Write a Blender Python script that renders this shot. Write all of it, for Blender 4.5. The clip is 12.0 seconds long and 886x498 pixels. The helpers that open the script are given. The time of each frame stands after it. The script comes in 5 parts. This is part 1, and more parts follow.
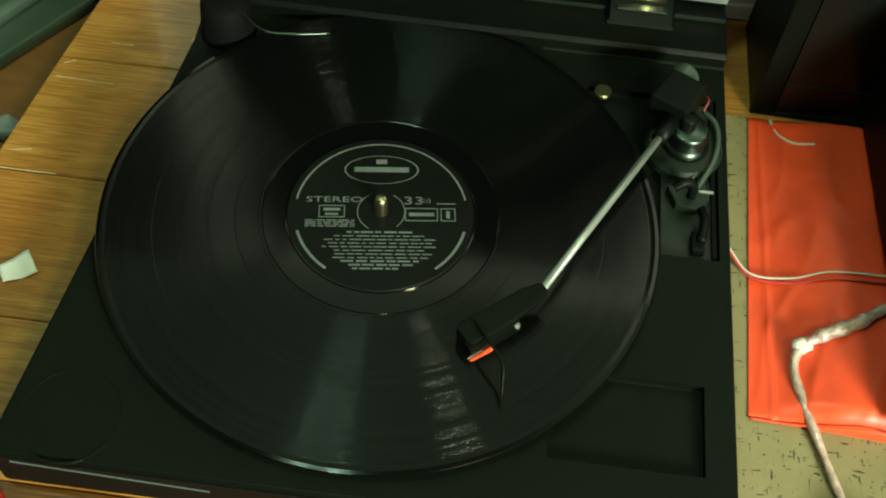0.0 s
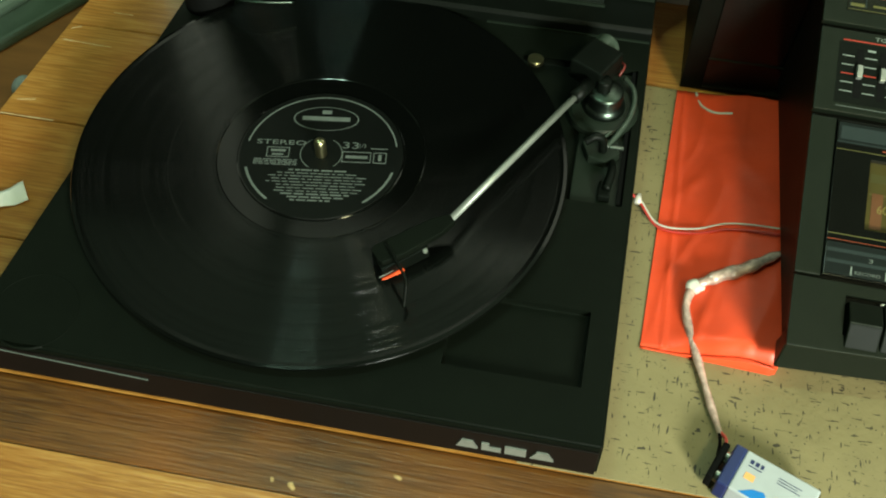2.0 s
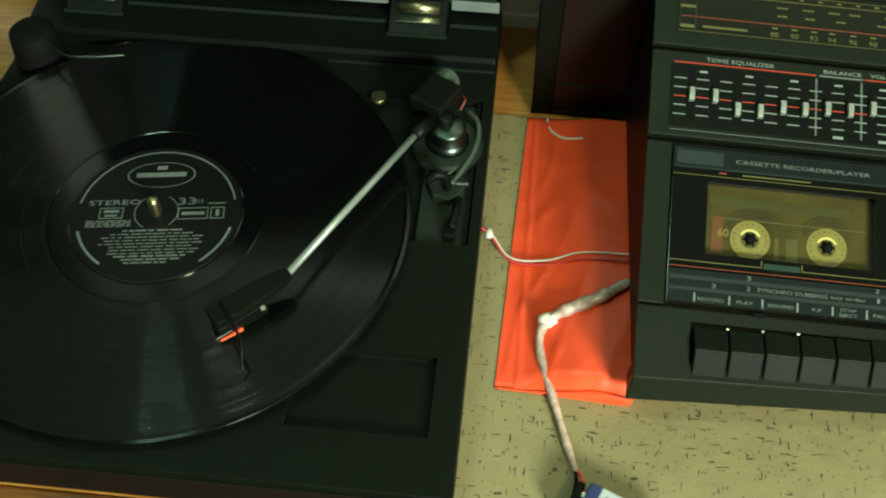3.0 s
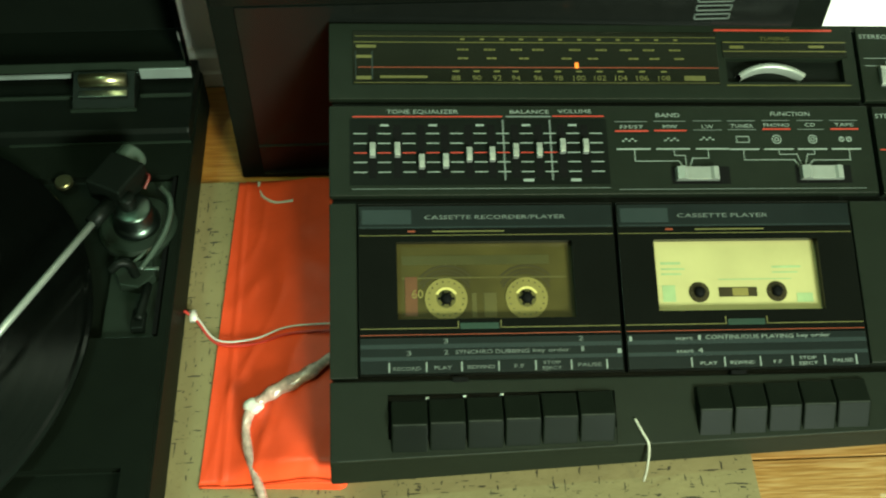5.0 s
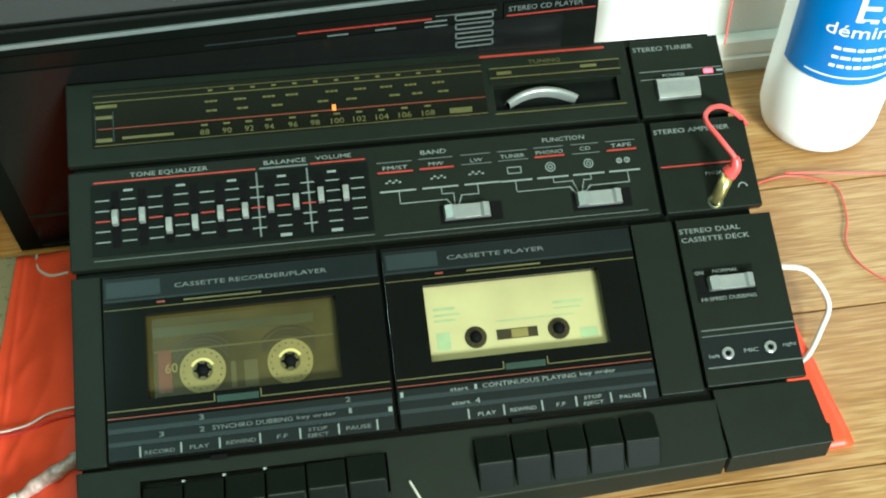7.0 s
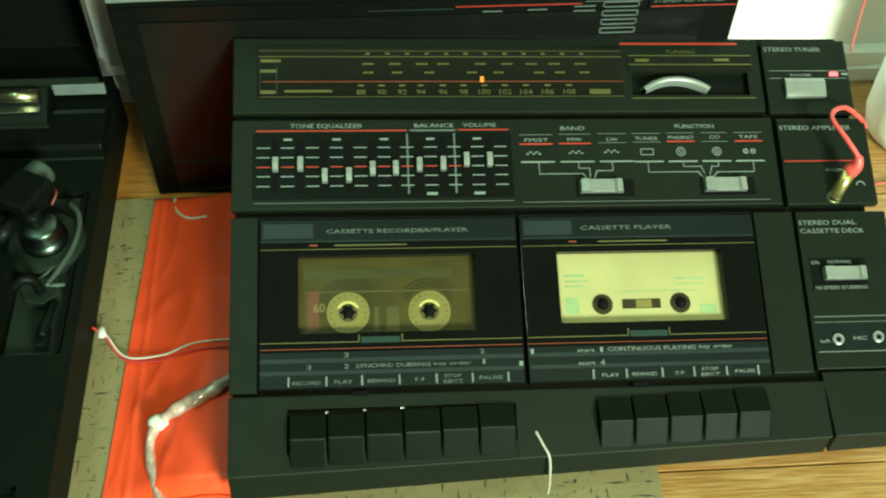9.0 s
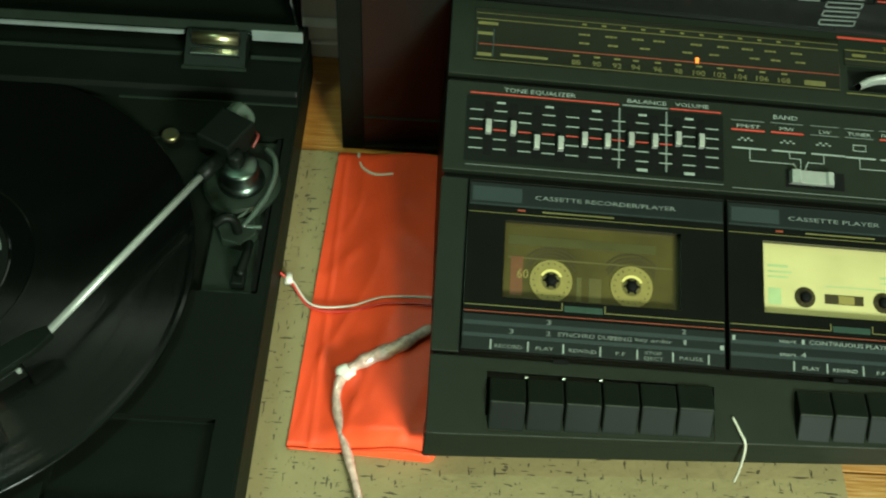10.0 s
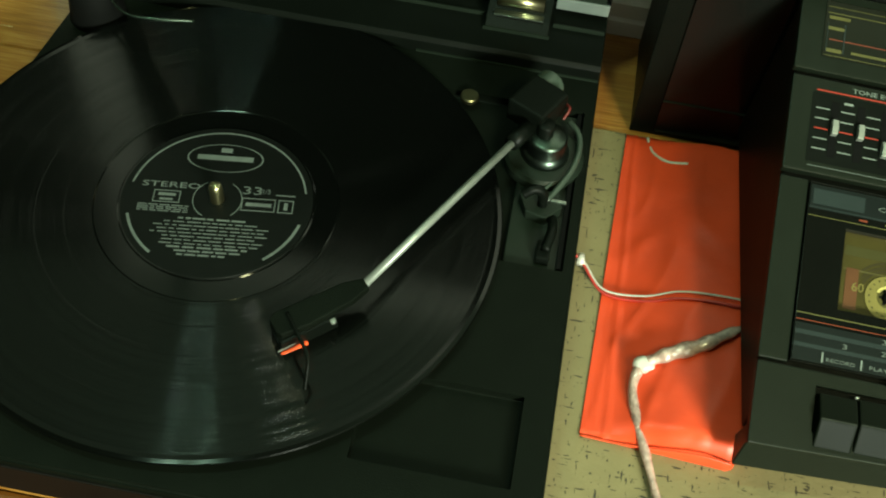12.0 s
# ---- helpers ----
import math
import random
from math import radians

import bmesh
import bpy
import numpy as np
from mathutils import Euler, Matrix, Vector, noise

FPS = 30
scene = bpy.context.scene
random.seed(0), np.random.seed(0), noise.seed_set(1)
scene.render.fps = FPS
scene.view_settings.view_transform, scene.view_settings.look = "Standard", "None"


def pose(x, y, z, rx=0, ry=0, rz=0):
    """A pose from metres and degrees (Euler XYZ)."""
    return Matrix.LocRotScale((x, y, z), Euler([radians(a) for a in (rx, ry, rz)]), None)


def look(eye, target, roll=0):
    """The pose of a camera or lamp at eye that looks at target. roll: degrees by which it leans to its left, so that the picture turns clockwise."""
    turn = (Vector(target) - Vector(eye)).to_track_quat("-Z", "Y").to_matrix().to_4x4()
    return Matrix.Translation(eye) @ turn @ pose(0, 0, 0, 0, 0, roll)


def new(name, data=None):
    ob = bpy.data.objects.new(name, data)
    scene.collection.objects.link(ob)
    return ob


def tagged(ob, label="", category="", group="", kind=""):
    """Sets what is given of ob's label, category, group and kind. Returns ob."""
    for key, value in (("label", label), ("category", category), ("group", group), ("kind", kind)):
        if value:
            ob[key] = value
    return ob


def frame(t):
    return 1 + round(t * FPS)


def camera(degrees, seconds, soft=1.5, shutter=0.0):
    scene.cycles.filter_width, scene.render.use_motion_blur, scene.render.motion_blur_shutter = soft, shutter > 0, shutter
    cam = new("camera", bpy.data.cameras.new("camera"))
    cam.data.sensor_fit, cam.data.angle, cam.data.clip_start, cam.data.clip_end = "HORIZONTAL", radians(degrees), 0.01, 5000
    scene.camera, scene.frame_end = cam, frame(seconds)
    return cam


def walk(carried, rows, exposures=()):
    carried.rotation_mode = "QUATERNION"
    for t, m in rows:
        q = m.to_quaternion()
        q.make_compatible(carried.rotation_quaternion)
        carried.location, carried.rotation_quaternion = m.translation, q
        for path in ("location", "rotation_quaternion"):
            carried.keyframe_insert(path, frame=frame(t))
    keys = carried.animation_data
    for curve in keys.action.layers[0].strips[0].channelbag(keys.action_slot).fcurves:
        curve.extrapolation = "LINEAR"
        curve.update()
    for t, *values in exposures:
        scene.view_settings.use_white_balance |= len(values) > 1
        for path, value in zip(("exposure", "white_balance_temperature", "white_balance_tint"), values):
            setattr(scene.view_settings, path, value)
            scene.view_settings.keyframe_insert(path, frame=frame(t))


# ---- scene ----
cam = camera(44.03, 12.0, soft=2.0, shutter=0.2)
# seconds, eye, yaw, pitch, roll
ROWS = [
    (0.0, -0.1555, -0.2692, 0.5267, 2.84, -56.11, 4.77),
    (0.5, -0.1472, -0.2901, 0.5313, 2.47, -55.78, 3.85),
    (1.0, -0.1212, -0.3055, 0.5376, 5.54, -55.78, 3.37),
    (1.5, -0.071, -0.3265, 0.5506, 7.98, -55.28, 2.22),
    (2.0, -0.0542, -0.3425, 0.5581, 10.52, -54.51, 0.5),
    (2.5, -0.034, -0.3362, 0.5599, 7.73, -53.73, 1.64),
    (3.0, -0.0001, -0.306, 0.5589, 5.59, -54.13, 0.29),
    (3.2, 0.0142, -0.2985, 0.5578, 4.74, -54.22, 0.3),
    (4.8, 0.0975, -0.2607, 0.5466, -2.71, -53.22, 1.42),
    (5.0, 0.1143, -0.2538, 0.5435, -3.12, -53.03, 0.7),
    (5.5, 0.1557, -0.2394, 0.5389, -4.24, -52.9, -0.86),
    (6.0, 0.1929, -0.2316, 0.533, -4.61, -52.64, -1.91),
    (6.5, 0.2192, -0.2266, 0.5263, -5.51, -52.42, -2.24),
    (6.7, 0.2249, -0.2256, 0.5251, -5.59, -52.15, -2.55),
    (8.3, 0.2017, -0.2397, 0.5365, -5.97, -52.43, -0.79),
    (8.5, 0.1918, -0.2421, 0.5385, -5.61, -52.58, -0.24),
    (9.0, 0.157, -0.258, 0.5418, -4.49, -52.02, 1.37),
    (9.5, 0.1108, -0.2643, 0.5367, -2.54, -52.11, 2.7),
    (10.0, 0.0718, -0.2658, 0.5312, -0.84, -52.64, 3.92),
    (10.5, 0.0387, -0.2674, 0.5265, 1.35, -52.95, 4.59),
    (11.0, 0.0077, -0.2698, 0.5177, 3.85, -53.29, 4.84),
    (11.5, -0.0308, -0.2693, 0.5124, 4.19, -53.65, 6.14),
    (12.0, -0.0569, -0.265, 0.5045, 4.97, -53.94, 6.49),
]


def eye_pose(x, y, z, yaw, pitch, roll):
    yaw, pitch = radians(yaw), radians(pitch)
    ahead = Vector((-math.sin(yaw) * math.cos(pitch), math.cos(yaw) * math.cos(pitch), math.sin(pitch)))
    level = Vector((math.cos(yaw), math.sin(yaw), 0))
    above = level.cross(ahead)
    c, s = math.cos(radians(roll)), math.sin(radians(roll))
    right, up = c * level + s * above, c * above - s * level
    m = Matrix((right, up, -ahead)).transposed().to_4x4()
    m.translation = (x, y, z)
    return m


# seconds, stops, kelvin, tint: the clip's camera drifts warmer over the turntable
EXPOSURES = [(0.0, 0.08, 7000, -9), (2.0, 0.0, 6700, -4), (3.2, 0.04, 6600, -12), (5.0, -0.02, 6700, -20), (5.5, 0.0, 6400, -10), (6.5, 0.06, 5600, 4), (8.4, 0.0, 6100, -16), (9.2, 0.02, 6500, -24), (10.5, 0.0, 6300, -8), (12.0, 0.02, 6900, -11)]
walk(cam, [(t, eye_pose(*row)) for t, *row in ROWS], EXPOSURES)

# ---- light ----
world = bpy.data.worlds.new("room_air")
scene.world = world
world.use_nodes = True
world.node_tree.nodes["Background"].inputs[0].default_value = (0.75, 0.85, 0.7, 1)
world.node_tree.nodes["Background"].inputs[1].default_value = 0.005


def area_lamp(name, place, target, size, watts, colour):
    data = bpy.data.lights.new(name, "AREA")
    data.shape, data.size, data.energy, data.color = "DISK", size, watts, colour
    ob = new(name, data)
    ob.matrix_world = look(place, target)
    return ob


area_lamp("pendant_lamp_light", (0.62, -0.85, 1.50), (0.15, 0.03, 0), 0.24, 12.0, (1.0, 0.92, 0.55))
for bulb in ((-0.50, -0.08, 1.66), (-0.36, -0.08, 1.66)):
    area_lamp("ceiling_bulb_light", bulb, (-0.2, 0.05, 0), 0.036, 4.0, (0.66, 1.0, 0.80))
area_lamp("window_daylight", (1.04, -1.74, 0.95), (0.50, 0.20, 0.05), 0.56, 122, (0.97, 1.0, 0.93))

# ---- materials ----


def mat(name, colour, rough=0.5, metal=0.0, var=0.15, scale=60.0, bump=0.0, bump_scale=400.0, coat=0.0, spec=0.5, stretch=(1, 1, 1)):
    m = bpy.data.materials.new(name)
    m.use_nodes = True
    nt = m.node_tree
    b = nt.nodes["Principled BSDF"]
    b.inputs["Roughness"].default_value = rough
    b.inputs["Metallic"].default_value = metal
    b.inputs["Coat Weight"].default_value = coat
    b.inputs["Coat Roughness"].default_value = 0.12
    b.inputs["Specular IOR Level"].default_value = spec
    co = nt.nodes.new("ShaderNodeTexCoord")
    mp = nt.nodes.new("ShaderNodeMapping")
    mp.inputs["Scale"].default_value = stretch
    nt.links.new(co.outputs["Object"], mp.inputs[0])
    n1 = nt.nodes.new("ShaderNodeTexNoise")
    n1.inputs["Scale"].default_value = scale
    n1.inputs["Detail"].default_value = 5
    nt.links.new(mp.outputs[0], n1.inputs["Vector"])
    n2 = nt.nodes.new("ShaderNodeTexNoise")
    n2.inputs["Scale"].default_value = scale / 9
    n2.inputs["Detail"].default_value = 3
    nt.links.new(mp.outputs[0], n2.inputs["Vector"])
    add = nt.nodes.new("ShaderNodeMath")
    add.operation = "ADD"
    nt.links.new(n1.outputs["Fac"], add.inputs[0])
    nt.links.new(n2.outputs["Fac"], add.inputs[1])
    ramp = nt.nodes.new("ShaderNodeMapRange")
    ramp.inputs["From Min"].default_value, ramp.inputs["From Max"].default_value = 0.6, 1.4
    nt.links.new(add.outputs[0], ramp.inputs["Value"])
    mix = nt.nodes.new("ShaderNodeMix")
    mix.data_type = "RGBA"
    mix.inputs["A"].default_value = (*[c * (1 - var) for c in colour], 1)
    mix.inputs["B"].default_value = (*[min(1, c * (1 + var)) for c in colour], 1)
    nt.links.new(ramp.outputs[0], mix.inputs["Factor"])
    nt.links.new(mix.outputs["Result"], b.inputs["Base Color"])
    rr = nt.nodes.new("ShaderNodeMapRange")
    rr.inputs["To Min"].default_value, rr.inputs["To Max"].default_value = max(0.02, rough * 0.8), min(1, rough * 1.2)
    nt.links.new(n2.outputs["Fac"], rr.inputs["Value"])
    nt.links.new(rr.outputs[0], b.inputs["Roughness"])
    if bump:
        n3 = nt.nodes.new("ShaderNodeTexNoise")
        n3.inputs["Scale"].default_value = bump_scale
        n3.inputs["Detail"].default_value = 3
        nt.links.new(mp.outputs[0], n3.inputs["Vector"])
        bp = nt.nodes.new("ShaderNodeBump")
        bp.inputs["Strength"].default_value = bump
        bp.inputs["Distance"].default_value = 0.001
        nt.links.new(n3.outputs["Fac"], bp.inputs["Height"])
        nt.links.new(bp.outputs[0], b.inputs["Normal"])
    return m


def shader_of(m):
    return m.node_tree, m.node_tree.nodes["Principled BSDF"]


def wood_mat(name, dark, mid, light):
    """Varnished pine: rings stretched along x, with fine grain, dents and a glossy coat."""
    m = bpy.data.materials.new(name)
    m.use_nodes = True
    nt, b = shader_of(m)
    geo = nt.nodes.new("ShaderNodeNewGeometry")
    info = nt.nodes.new("ShaderNodeObjectInfo")
    off = nt.nodes.new("ShaderNodeVectorMath")
    off.operation = "SCALE"
    off.inputs[0].default_value = (3, 1.7, 0.9)
    nt.links.new(info.outputs["Random"], off.inputs["Scale"])
    addv = nt.nodes.new("ShaderNodeVectorMath")
    nt.links.new(geo.outputs["Position"], addv.inputs[0])
    nt.links.new(off.outputs[0], addv.inputs[1])
    mp = nt.nodes.new("ShaderNodeMapping")
    mp.inputs["Scale"].default_value = (9.0, 190, 190)
    nt.links.new(addv.outputs[0], mp.inputs[0])
    wv = nt.nodes.new("ShaderNodeTexNoise")
    wv.inputs["Scale"].default_value, wv.inputs["Detail"].default_value, wv.inputs["Distortion"].default_value = 1.6, 6, 1.1
    nt.links.new(mp.outputs[0], wv.inputs["Vector"])
    mp2 = nt.nodes.new("ShaderNodeMapping")
    mp2.inputs["Scale"].default_value = (45, 700, 700)
    nt.links.new(addv.outputs[0], mp2.inputs[0])
    fine = nt.nodes.new("ShaderNodeTexNoise")
    fine.inputs["Scale"].default_value, fine.inputs["Detail"].default_value = 1.0, 4
    nt.links.new(mp2.outputs[0], fine.inputs["Vector"])
    mx = nt.nodes.new("ShaderNodeMath")
    mx.operation = "MULTIPLY_ADD"
    mx.inputs[1].default_value, mx.inputs[2].default_value = 1.15, -0.475
    nt.links.new(fine.outputs["Fac"], mx.inputs[0])
    ad = nt.nodes.new("ShaderNodeMath")
    nt.links.new(wv.outputs["Fac"], ad.inputs[0])
    nt.links.new(mx.outputs[0], ad.inputs[1])
    cr = nt.nodes.new("ShaderNodeValToRGB")
    cr.color_ramp.elements[0].position, cr.color_ramp.elements[0].color = 0.40, (*dark, 1)
    cr.color_ramp.elements[1].position, cr.color_ramp.elements[1].color = 0.82, (*light, 1)
    e = cr.color_ramp.elements.new(0.60)
    e.color = (*mid, 1)
    nt.links.new(ad.outputs[0], cr.inputs[0])
    # scuffs and paint specks
    sp = nt.nodes.new("ShaderNodeTexNoise")
    sp.inputs["Scale"].default_value, sp.inputs["Detail"].default_value = 38, 3
    nt.links.new(addv.outputs[0], sp.inputs["Vector"])
    sr = nt.nodes.new("ShaderNodeMapRange")
    sr.inputs["From Min"].default_value, sr.inputs["From Max"].default_value = 0.735, 0.77
    nt.links.new(sp.outputs["Fac"], sr.inputs["Value"])
    mix = nt.nodes.new("ShaderNodeMix")
    mix.data_type = "RGBA"
    mix.inputs["B"].default_value = (0.62, 0.52, 0.34, 1)
    nt.links.new(sr.outputs[0], mix.inputs["Factor"])
    nt.links.new(cr.outputs[0], mix.inputs["A"])
    # broad orange-brown stain left by old varnish
    st = nt.nodes.new("ShaderNodeTexNoise")
    st.inputs["Scale"].default_value, st.inputs["Detail"].default_value = 9, 4
    nt.links.new(addv.outputs[0], st.inputs["Vector"])
    sm = nt.nodes.new("ShaderNodeMapRange")
    sm.inputs["From Min"].default_value, sm.inputs["From Max"].default_value, sm.inputs["To Max"].default_value = 0.45, 0.72, 0.6
    nt.links.new(st.outputs["Fac"], sm.inputs["Value"])
    mix2 = nt.nodes.new("ShaderNodeMix")
    mix2.data_type = "RGBA"
    mix2.inputs["B"].default_value = (0.25, 0.095, 0.018, 1)
    nt.links.new(sm.outputs[0], mix2.inputs["Factor"])
    nt.links.new(mix.outputs["Result"], mix2.inputs["A"])
    # amber tint fading to the right, where stronger daylight is put into the colour
    sx = nt.nodes.new("ShaderNodeSeparateXYZ")
    nt.links.new(geo.outputs["Position"], sx.inputs[0])
    wob = nt.nodes.new("ShaderNodeMath")
    wob.operation = "MULTIPLY_ADD"
    wob.inputs[1].default_value = 0.35
    nt.links.new(st.outputs["Fac"], wob.inputs[0])
    nt.links.new(sx.outputs[0], wob.inputs[2])
    vr = nt.nodes.new("ShaderNodeMapRange")
    vr.inputs["From Min"].default_value, vr.inputs["From Max"].default_value = 0.20, 0.45
    vr.inputs["To Min"].default_value, vr.inputs["To Max"].default_value = 1.0, 0.0
    nt.links.new(wob.outputs[0], vr.inputs["Value"])
    mix3 = nt.nodes.new("ShaderNodeMix")
    mix3.data_type, mix3.blend_type = "RGBA", "MULTIPLY"
    mix3.inputs["B"].default_value = (0.98, 0.83, 0.52, 1)
    nt.links.new(vr.outputs[0], mix3.inputs["Factor"])
    nt.links.new(mix2.outputs["Result"], mix3.inputs["A"])
    nt.links.new(mix3.outputs["Result"], b.inputs["Base Color"])
    b.inputs["Roughness"].default_value = 0.38
    b.inputs["Coat Weight"].default_value = 0.25
    bp = nt.nodes.new("ShaderNodeBump")
    bp.inputs["Strength"].default_value, bp.inputs["Distance"].default_value = 0.35, 0.0008
    nt.links.new(ad.outputs[0], bp.inputs["Height"])
    nt.links.new(bp.outputs[0], b.inputs["Normal"])
    return m


def mat_board():
    """Tan board with short black flecks and dashes lying mostly across it."""
    m = mat("tan_flecked_board", (0.185, 0.152, 0.070), rough=0.6, var=0.16, scale=50, bump=0.3, bump_scale=260)
    nt, b = shader_of(m)
    base = b.inputs["Base Color"].links[0].from_socket
    co = nt.nodes.new("ShaderNodeNewGeometry")
    last = base
    for sc, lo, off in (((75, 460, 1), 0.650, 0.0), ((480, 95, 1), 0.650, 3.1), ((110, 190, 1), 0.690, 7.7), ((420, 360, 1), 0.668, 5.2)):
        mp = nt.nodes.new("ShaderNodeMapping")
        mp.inputs["Scale"].default_value = sc
        mp.inputs["Location"].default_value = (off, off * 2, 0)
        nt.links.new(co.outputs["Position"], mp.inputs[0])
        n = nt.nodes.new("ShaderNodeTexNoise")
        n.inputs["Scale"].default_value, n.inputs["Detail"].default_value = 1.0, 2.5
        nt.links.new(mp.outputs[0], n.inputs["Vector"])
        r = nt.nodes.new("ShaderNodeMapRange")
        r.inputs["From Min"].default_value, r.inputs["From Max"].default_value = lo, lo + 0.025
        r.inputs["To Max"].default_value = 0.93
        nt.links.new(n.outputs["Fac"], r.inputs["Value"])
        mix = nt.nodes.new("ShaderNodeMix")
        mix.data_type = "RGBA"
        mix.inputs["B"].default_value = (0.024, 0.019, 0.011, 1)
        nt.links.new(r.outputs[0], mix.inputs["Factor"])
        nt.links.new(last, mix.inputs["A"])
        last = mix.outputs["Result"]
    nt.links.new(last, b.inputs["Base Color"])
    return m


def vinyl_mat():
    """Black vinyl: flat land between fine grooves whose walls tilt the gloss along the radius."""
    m = bpy.data.materials.new("black_vinyl_grooves")
    m.use_nodes = True
    nt, b = shader_of(m)
    b.inputs["Base Color"].default_value = (0.0013, 0.0016, 0.0013, 1)
    b.inputs["Roughness"].default_value = 0.13
    b.inputs["Anisotropic"].default_value = 0.8
    b.inputs["Anisotropic Rotation"].default_value = 0.25
    b.inputs["Specular IOR Level"].default_value = 0.27

    def node(kind, **values):
        n = nt.nodes.new(kind)
        for key, value in values.items():
            n.inputs[key].default_value = value
        return n

    def maths(op, a, b_, vector=False):
        n = nt.nodes.new("ShaderNodeVectorMath" if vector else "ShaderNodeMath")
        n.operation = op
        for k, v in enumerate((a, b_)):
            if v is None:
                continue
            if isinstance(v, (int, float, tuple)):
                n.inputs[k].default_value = v
            else:
                nt.links.new(v, n.inputs[k])
        return n.outputs["Value"] if op in ("LENGTH", "DOT_PRODUCT") else n.outputs[0]

    tan = nt.nodes.new("ShaderNodeTangent")
    tan.direction_type, tan.axis = "RADIAL", "Z"
    nt.links.new(tan.outputs[0], b.inputs["Tangent"])
    co = nt.nodes.new("ShaderNodeTexCoord")
    flat = maths("MULTIPLY", co.outputs["Object"], (1, 1, 0), True)
    radius = maths("LENGTH", flat, None, True)
    out = maths("NORMALIZE", flat, None, True)
    turn = nt.nodes.new("ShaderNodeVectorTransform")
    turn.vector_type, turn.convert_from, turn.convert_to = "VECTOR", "OBJECT", "WORLD"
    nt.links.new(out, turn.inputs[0])
    # groove walls: many shallow, few steep, grouped into louder and quieter passages
    fine = node("ShaderNodeTexNoise", Scale=42000.0, Detail=1.0)
    fine.noise_dimensions = "1D"
    nt.links.new(radius, fine.inputs["W"])
    loud = node("ShaderNodeTexNoise", Scale=260.0, Detail=4.0)
    loud.noise_dimensions = "1D"
    nt.links.new(radius, loud.inputs["W"])
    tilt = maths("MULTIPLY", maths("SUBTRACT", fine.outputs["Fac"], 0.5), 2.0)
    cube = maths("MULTIPLY", maths("MULTIPLY", tilt, tilt), tilt)
    gain = maths("MULTIPLY", maths("POWER", loud.outputs["Fac"], 1.6), 14.0)
    slope = maths("ADD", maths("MULTIPLY", cube, gain), maths("MULTIPLY", tilt, 0.035))
    # grooves lie between the lead-out and the rim
    inside = maths("MULTIPLY", maths("GREATER_THAN", radius, 0.0640), maths("LESS_THAN", radius, 0.1462))
    slope = maths("MULTIPLY", slope, inside)
    lean = nt.nodes.new("ShaderNodeVectorMath")
    lean.operation = "SCALE"
    nt.links.new(turn.outputs[0], lean.inputs[0])
    nt.links.new(slope, lean.inputs["Scale"])
    geo = nt.nodes.new("ShaderNodeNewGeometry")
    normal = maths("NORMALIZE", maths("ADD", geo.outputs["Normal"], lean.outputs[0], True), None, True)
    nt.links.new(normal, b.inputs["Normal"])
    return m


M_WOOD = wood_mat("varnished_pine", (0.235, 0.118, 0.034), (0.310, 0.168, 0.052), (0.385, 0.240, 0.094))
# the same pine with the shade on the front plank put into its colour
M_WOOD_SHADED = wood_mat("shaded_pine", (0.052, 0.023, 0.006), (0.082, 0.038, 0.010), (0.112, 0.057, 0.017))
M_BOARD = mat_board()
M_VINYL = vinyl_mat()
M_PLINTH = mat("charcoal_plastic", (0.0034, 0.0048, 0.0031), rough=0.48, var=0.22, scale=90, bump=0.25, bump_scale=1500, spec=0.06)
M_BLACK = mat("black_plastic", (0.0026, 0.0036, 0.0026), rough=0.42, spec=0.09, var=0.2, scale=90, bump=0.1, bump_scale=900)
M_DECK = mat("deck_dark_plastic", (0.006, 0.0084, 0.0052), rough=0.42, var=0.18, scale=80, bump=0.16, bump_scale=1400, spec=0.12)
M_KEY = mat("key_plastic", (0.0036, 0.005, 0.0031), rough=0.42, var=0.2, scale=120, bump=0.08, bump_scale=1400, spec=0.035)
M_GLOSS = mat("glossy_black", (0.0034, 0.0038, 0.0030), rough=0.16, var=0.2, scale=40, spec=0.16)
M_SMOKE = mat("smoked_lid_acrylic", (0.003, 0.004, 0.003), rough=0.14, var=0.2, scale=30, spec=0.2)
M_LID = mat("glossy_black_top", (0.004, 0.0046, 0.004), rough=0.2, var=0.2, scale=40, spec=0.32)
M_STRIP = mat("bright_silver_strip", (0.26, 0.30, 0.28), rough=0.3, metal=0.6, var=0.25, scale=50)
M_BAND = mat("blue_grey_band", (0.0046, 0.007, 0.0066), rough=0.4, var=0.15, scale=90, spec=0.15)
M_BANDL = mat("pale_band", (0.0135, 0.02, 0.0195), rough=0.4, var=0.12, scale=90, spec=0.2)
M_WHITE = mat("white_print", (0.14, 0.165, 0.145), rough=0.5, var=0.15, scale=300)
M_DIM = mat("dim_white_print", (0.08, 0.096, 0.085), rough=0.5, var=0.15, scale=300)
M_LABELP = mat("grey_label_print", (0.085, 0.10, 0.09), rough=0.5, var=0.25, scale=200)
M_GREYP = mat("grey_print", (0.075, 0.09, 0.08), rough=0.5, var=0.12, scale=300)
M_RED = mat("red_print", (0.26, 0.022, 0.012), rough=0.45, var=0.15, scale=300)
M_YELL = mat("yellow_print", (0.062, 0.058, 0.012), rough=0.5, var=0.3, scale=300)
M_SILVER = mat("satin_silver_plastic", (0.22, 0.235, 0.21), rough=0.36, metal=0.4, var=0.12, scale=200)
M_CHROME = mat("chrome", (0.33, 0.37, 0.33), rough=0.28, metal=1.0, var=0.1, scale=120)
M_BRASS = mat("brass", (0.36, 0.33, 0.19), rough=0.32, metal=1.0, var=0.15, scale=160)
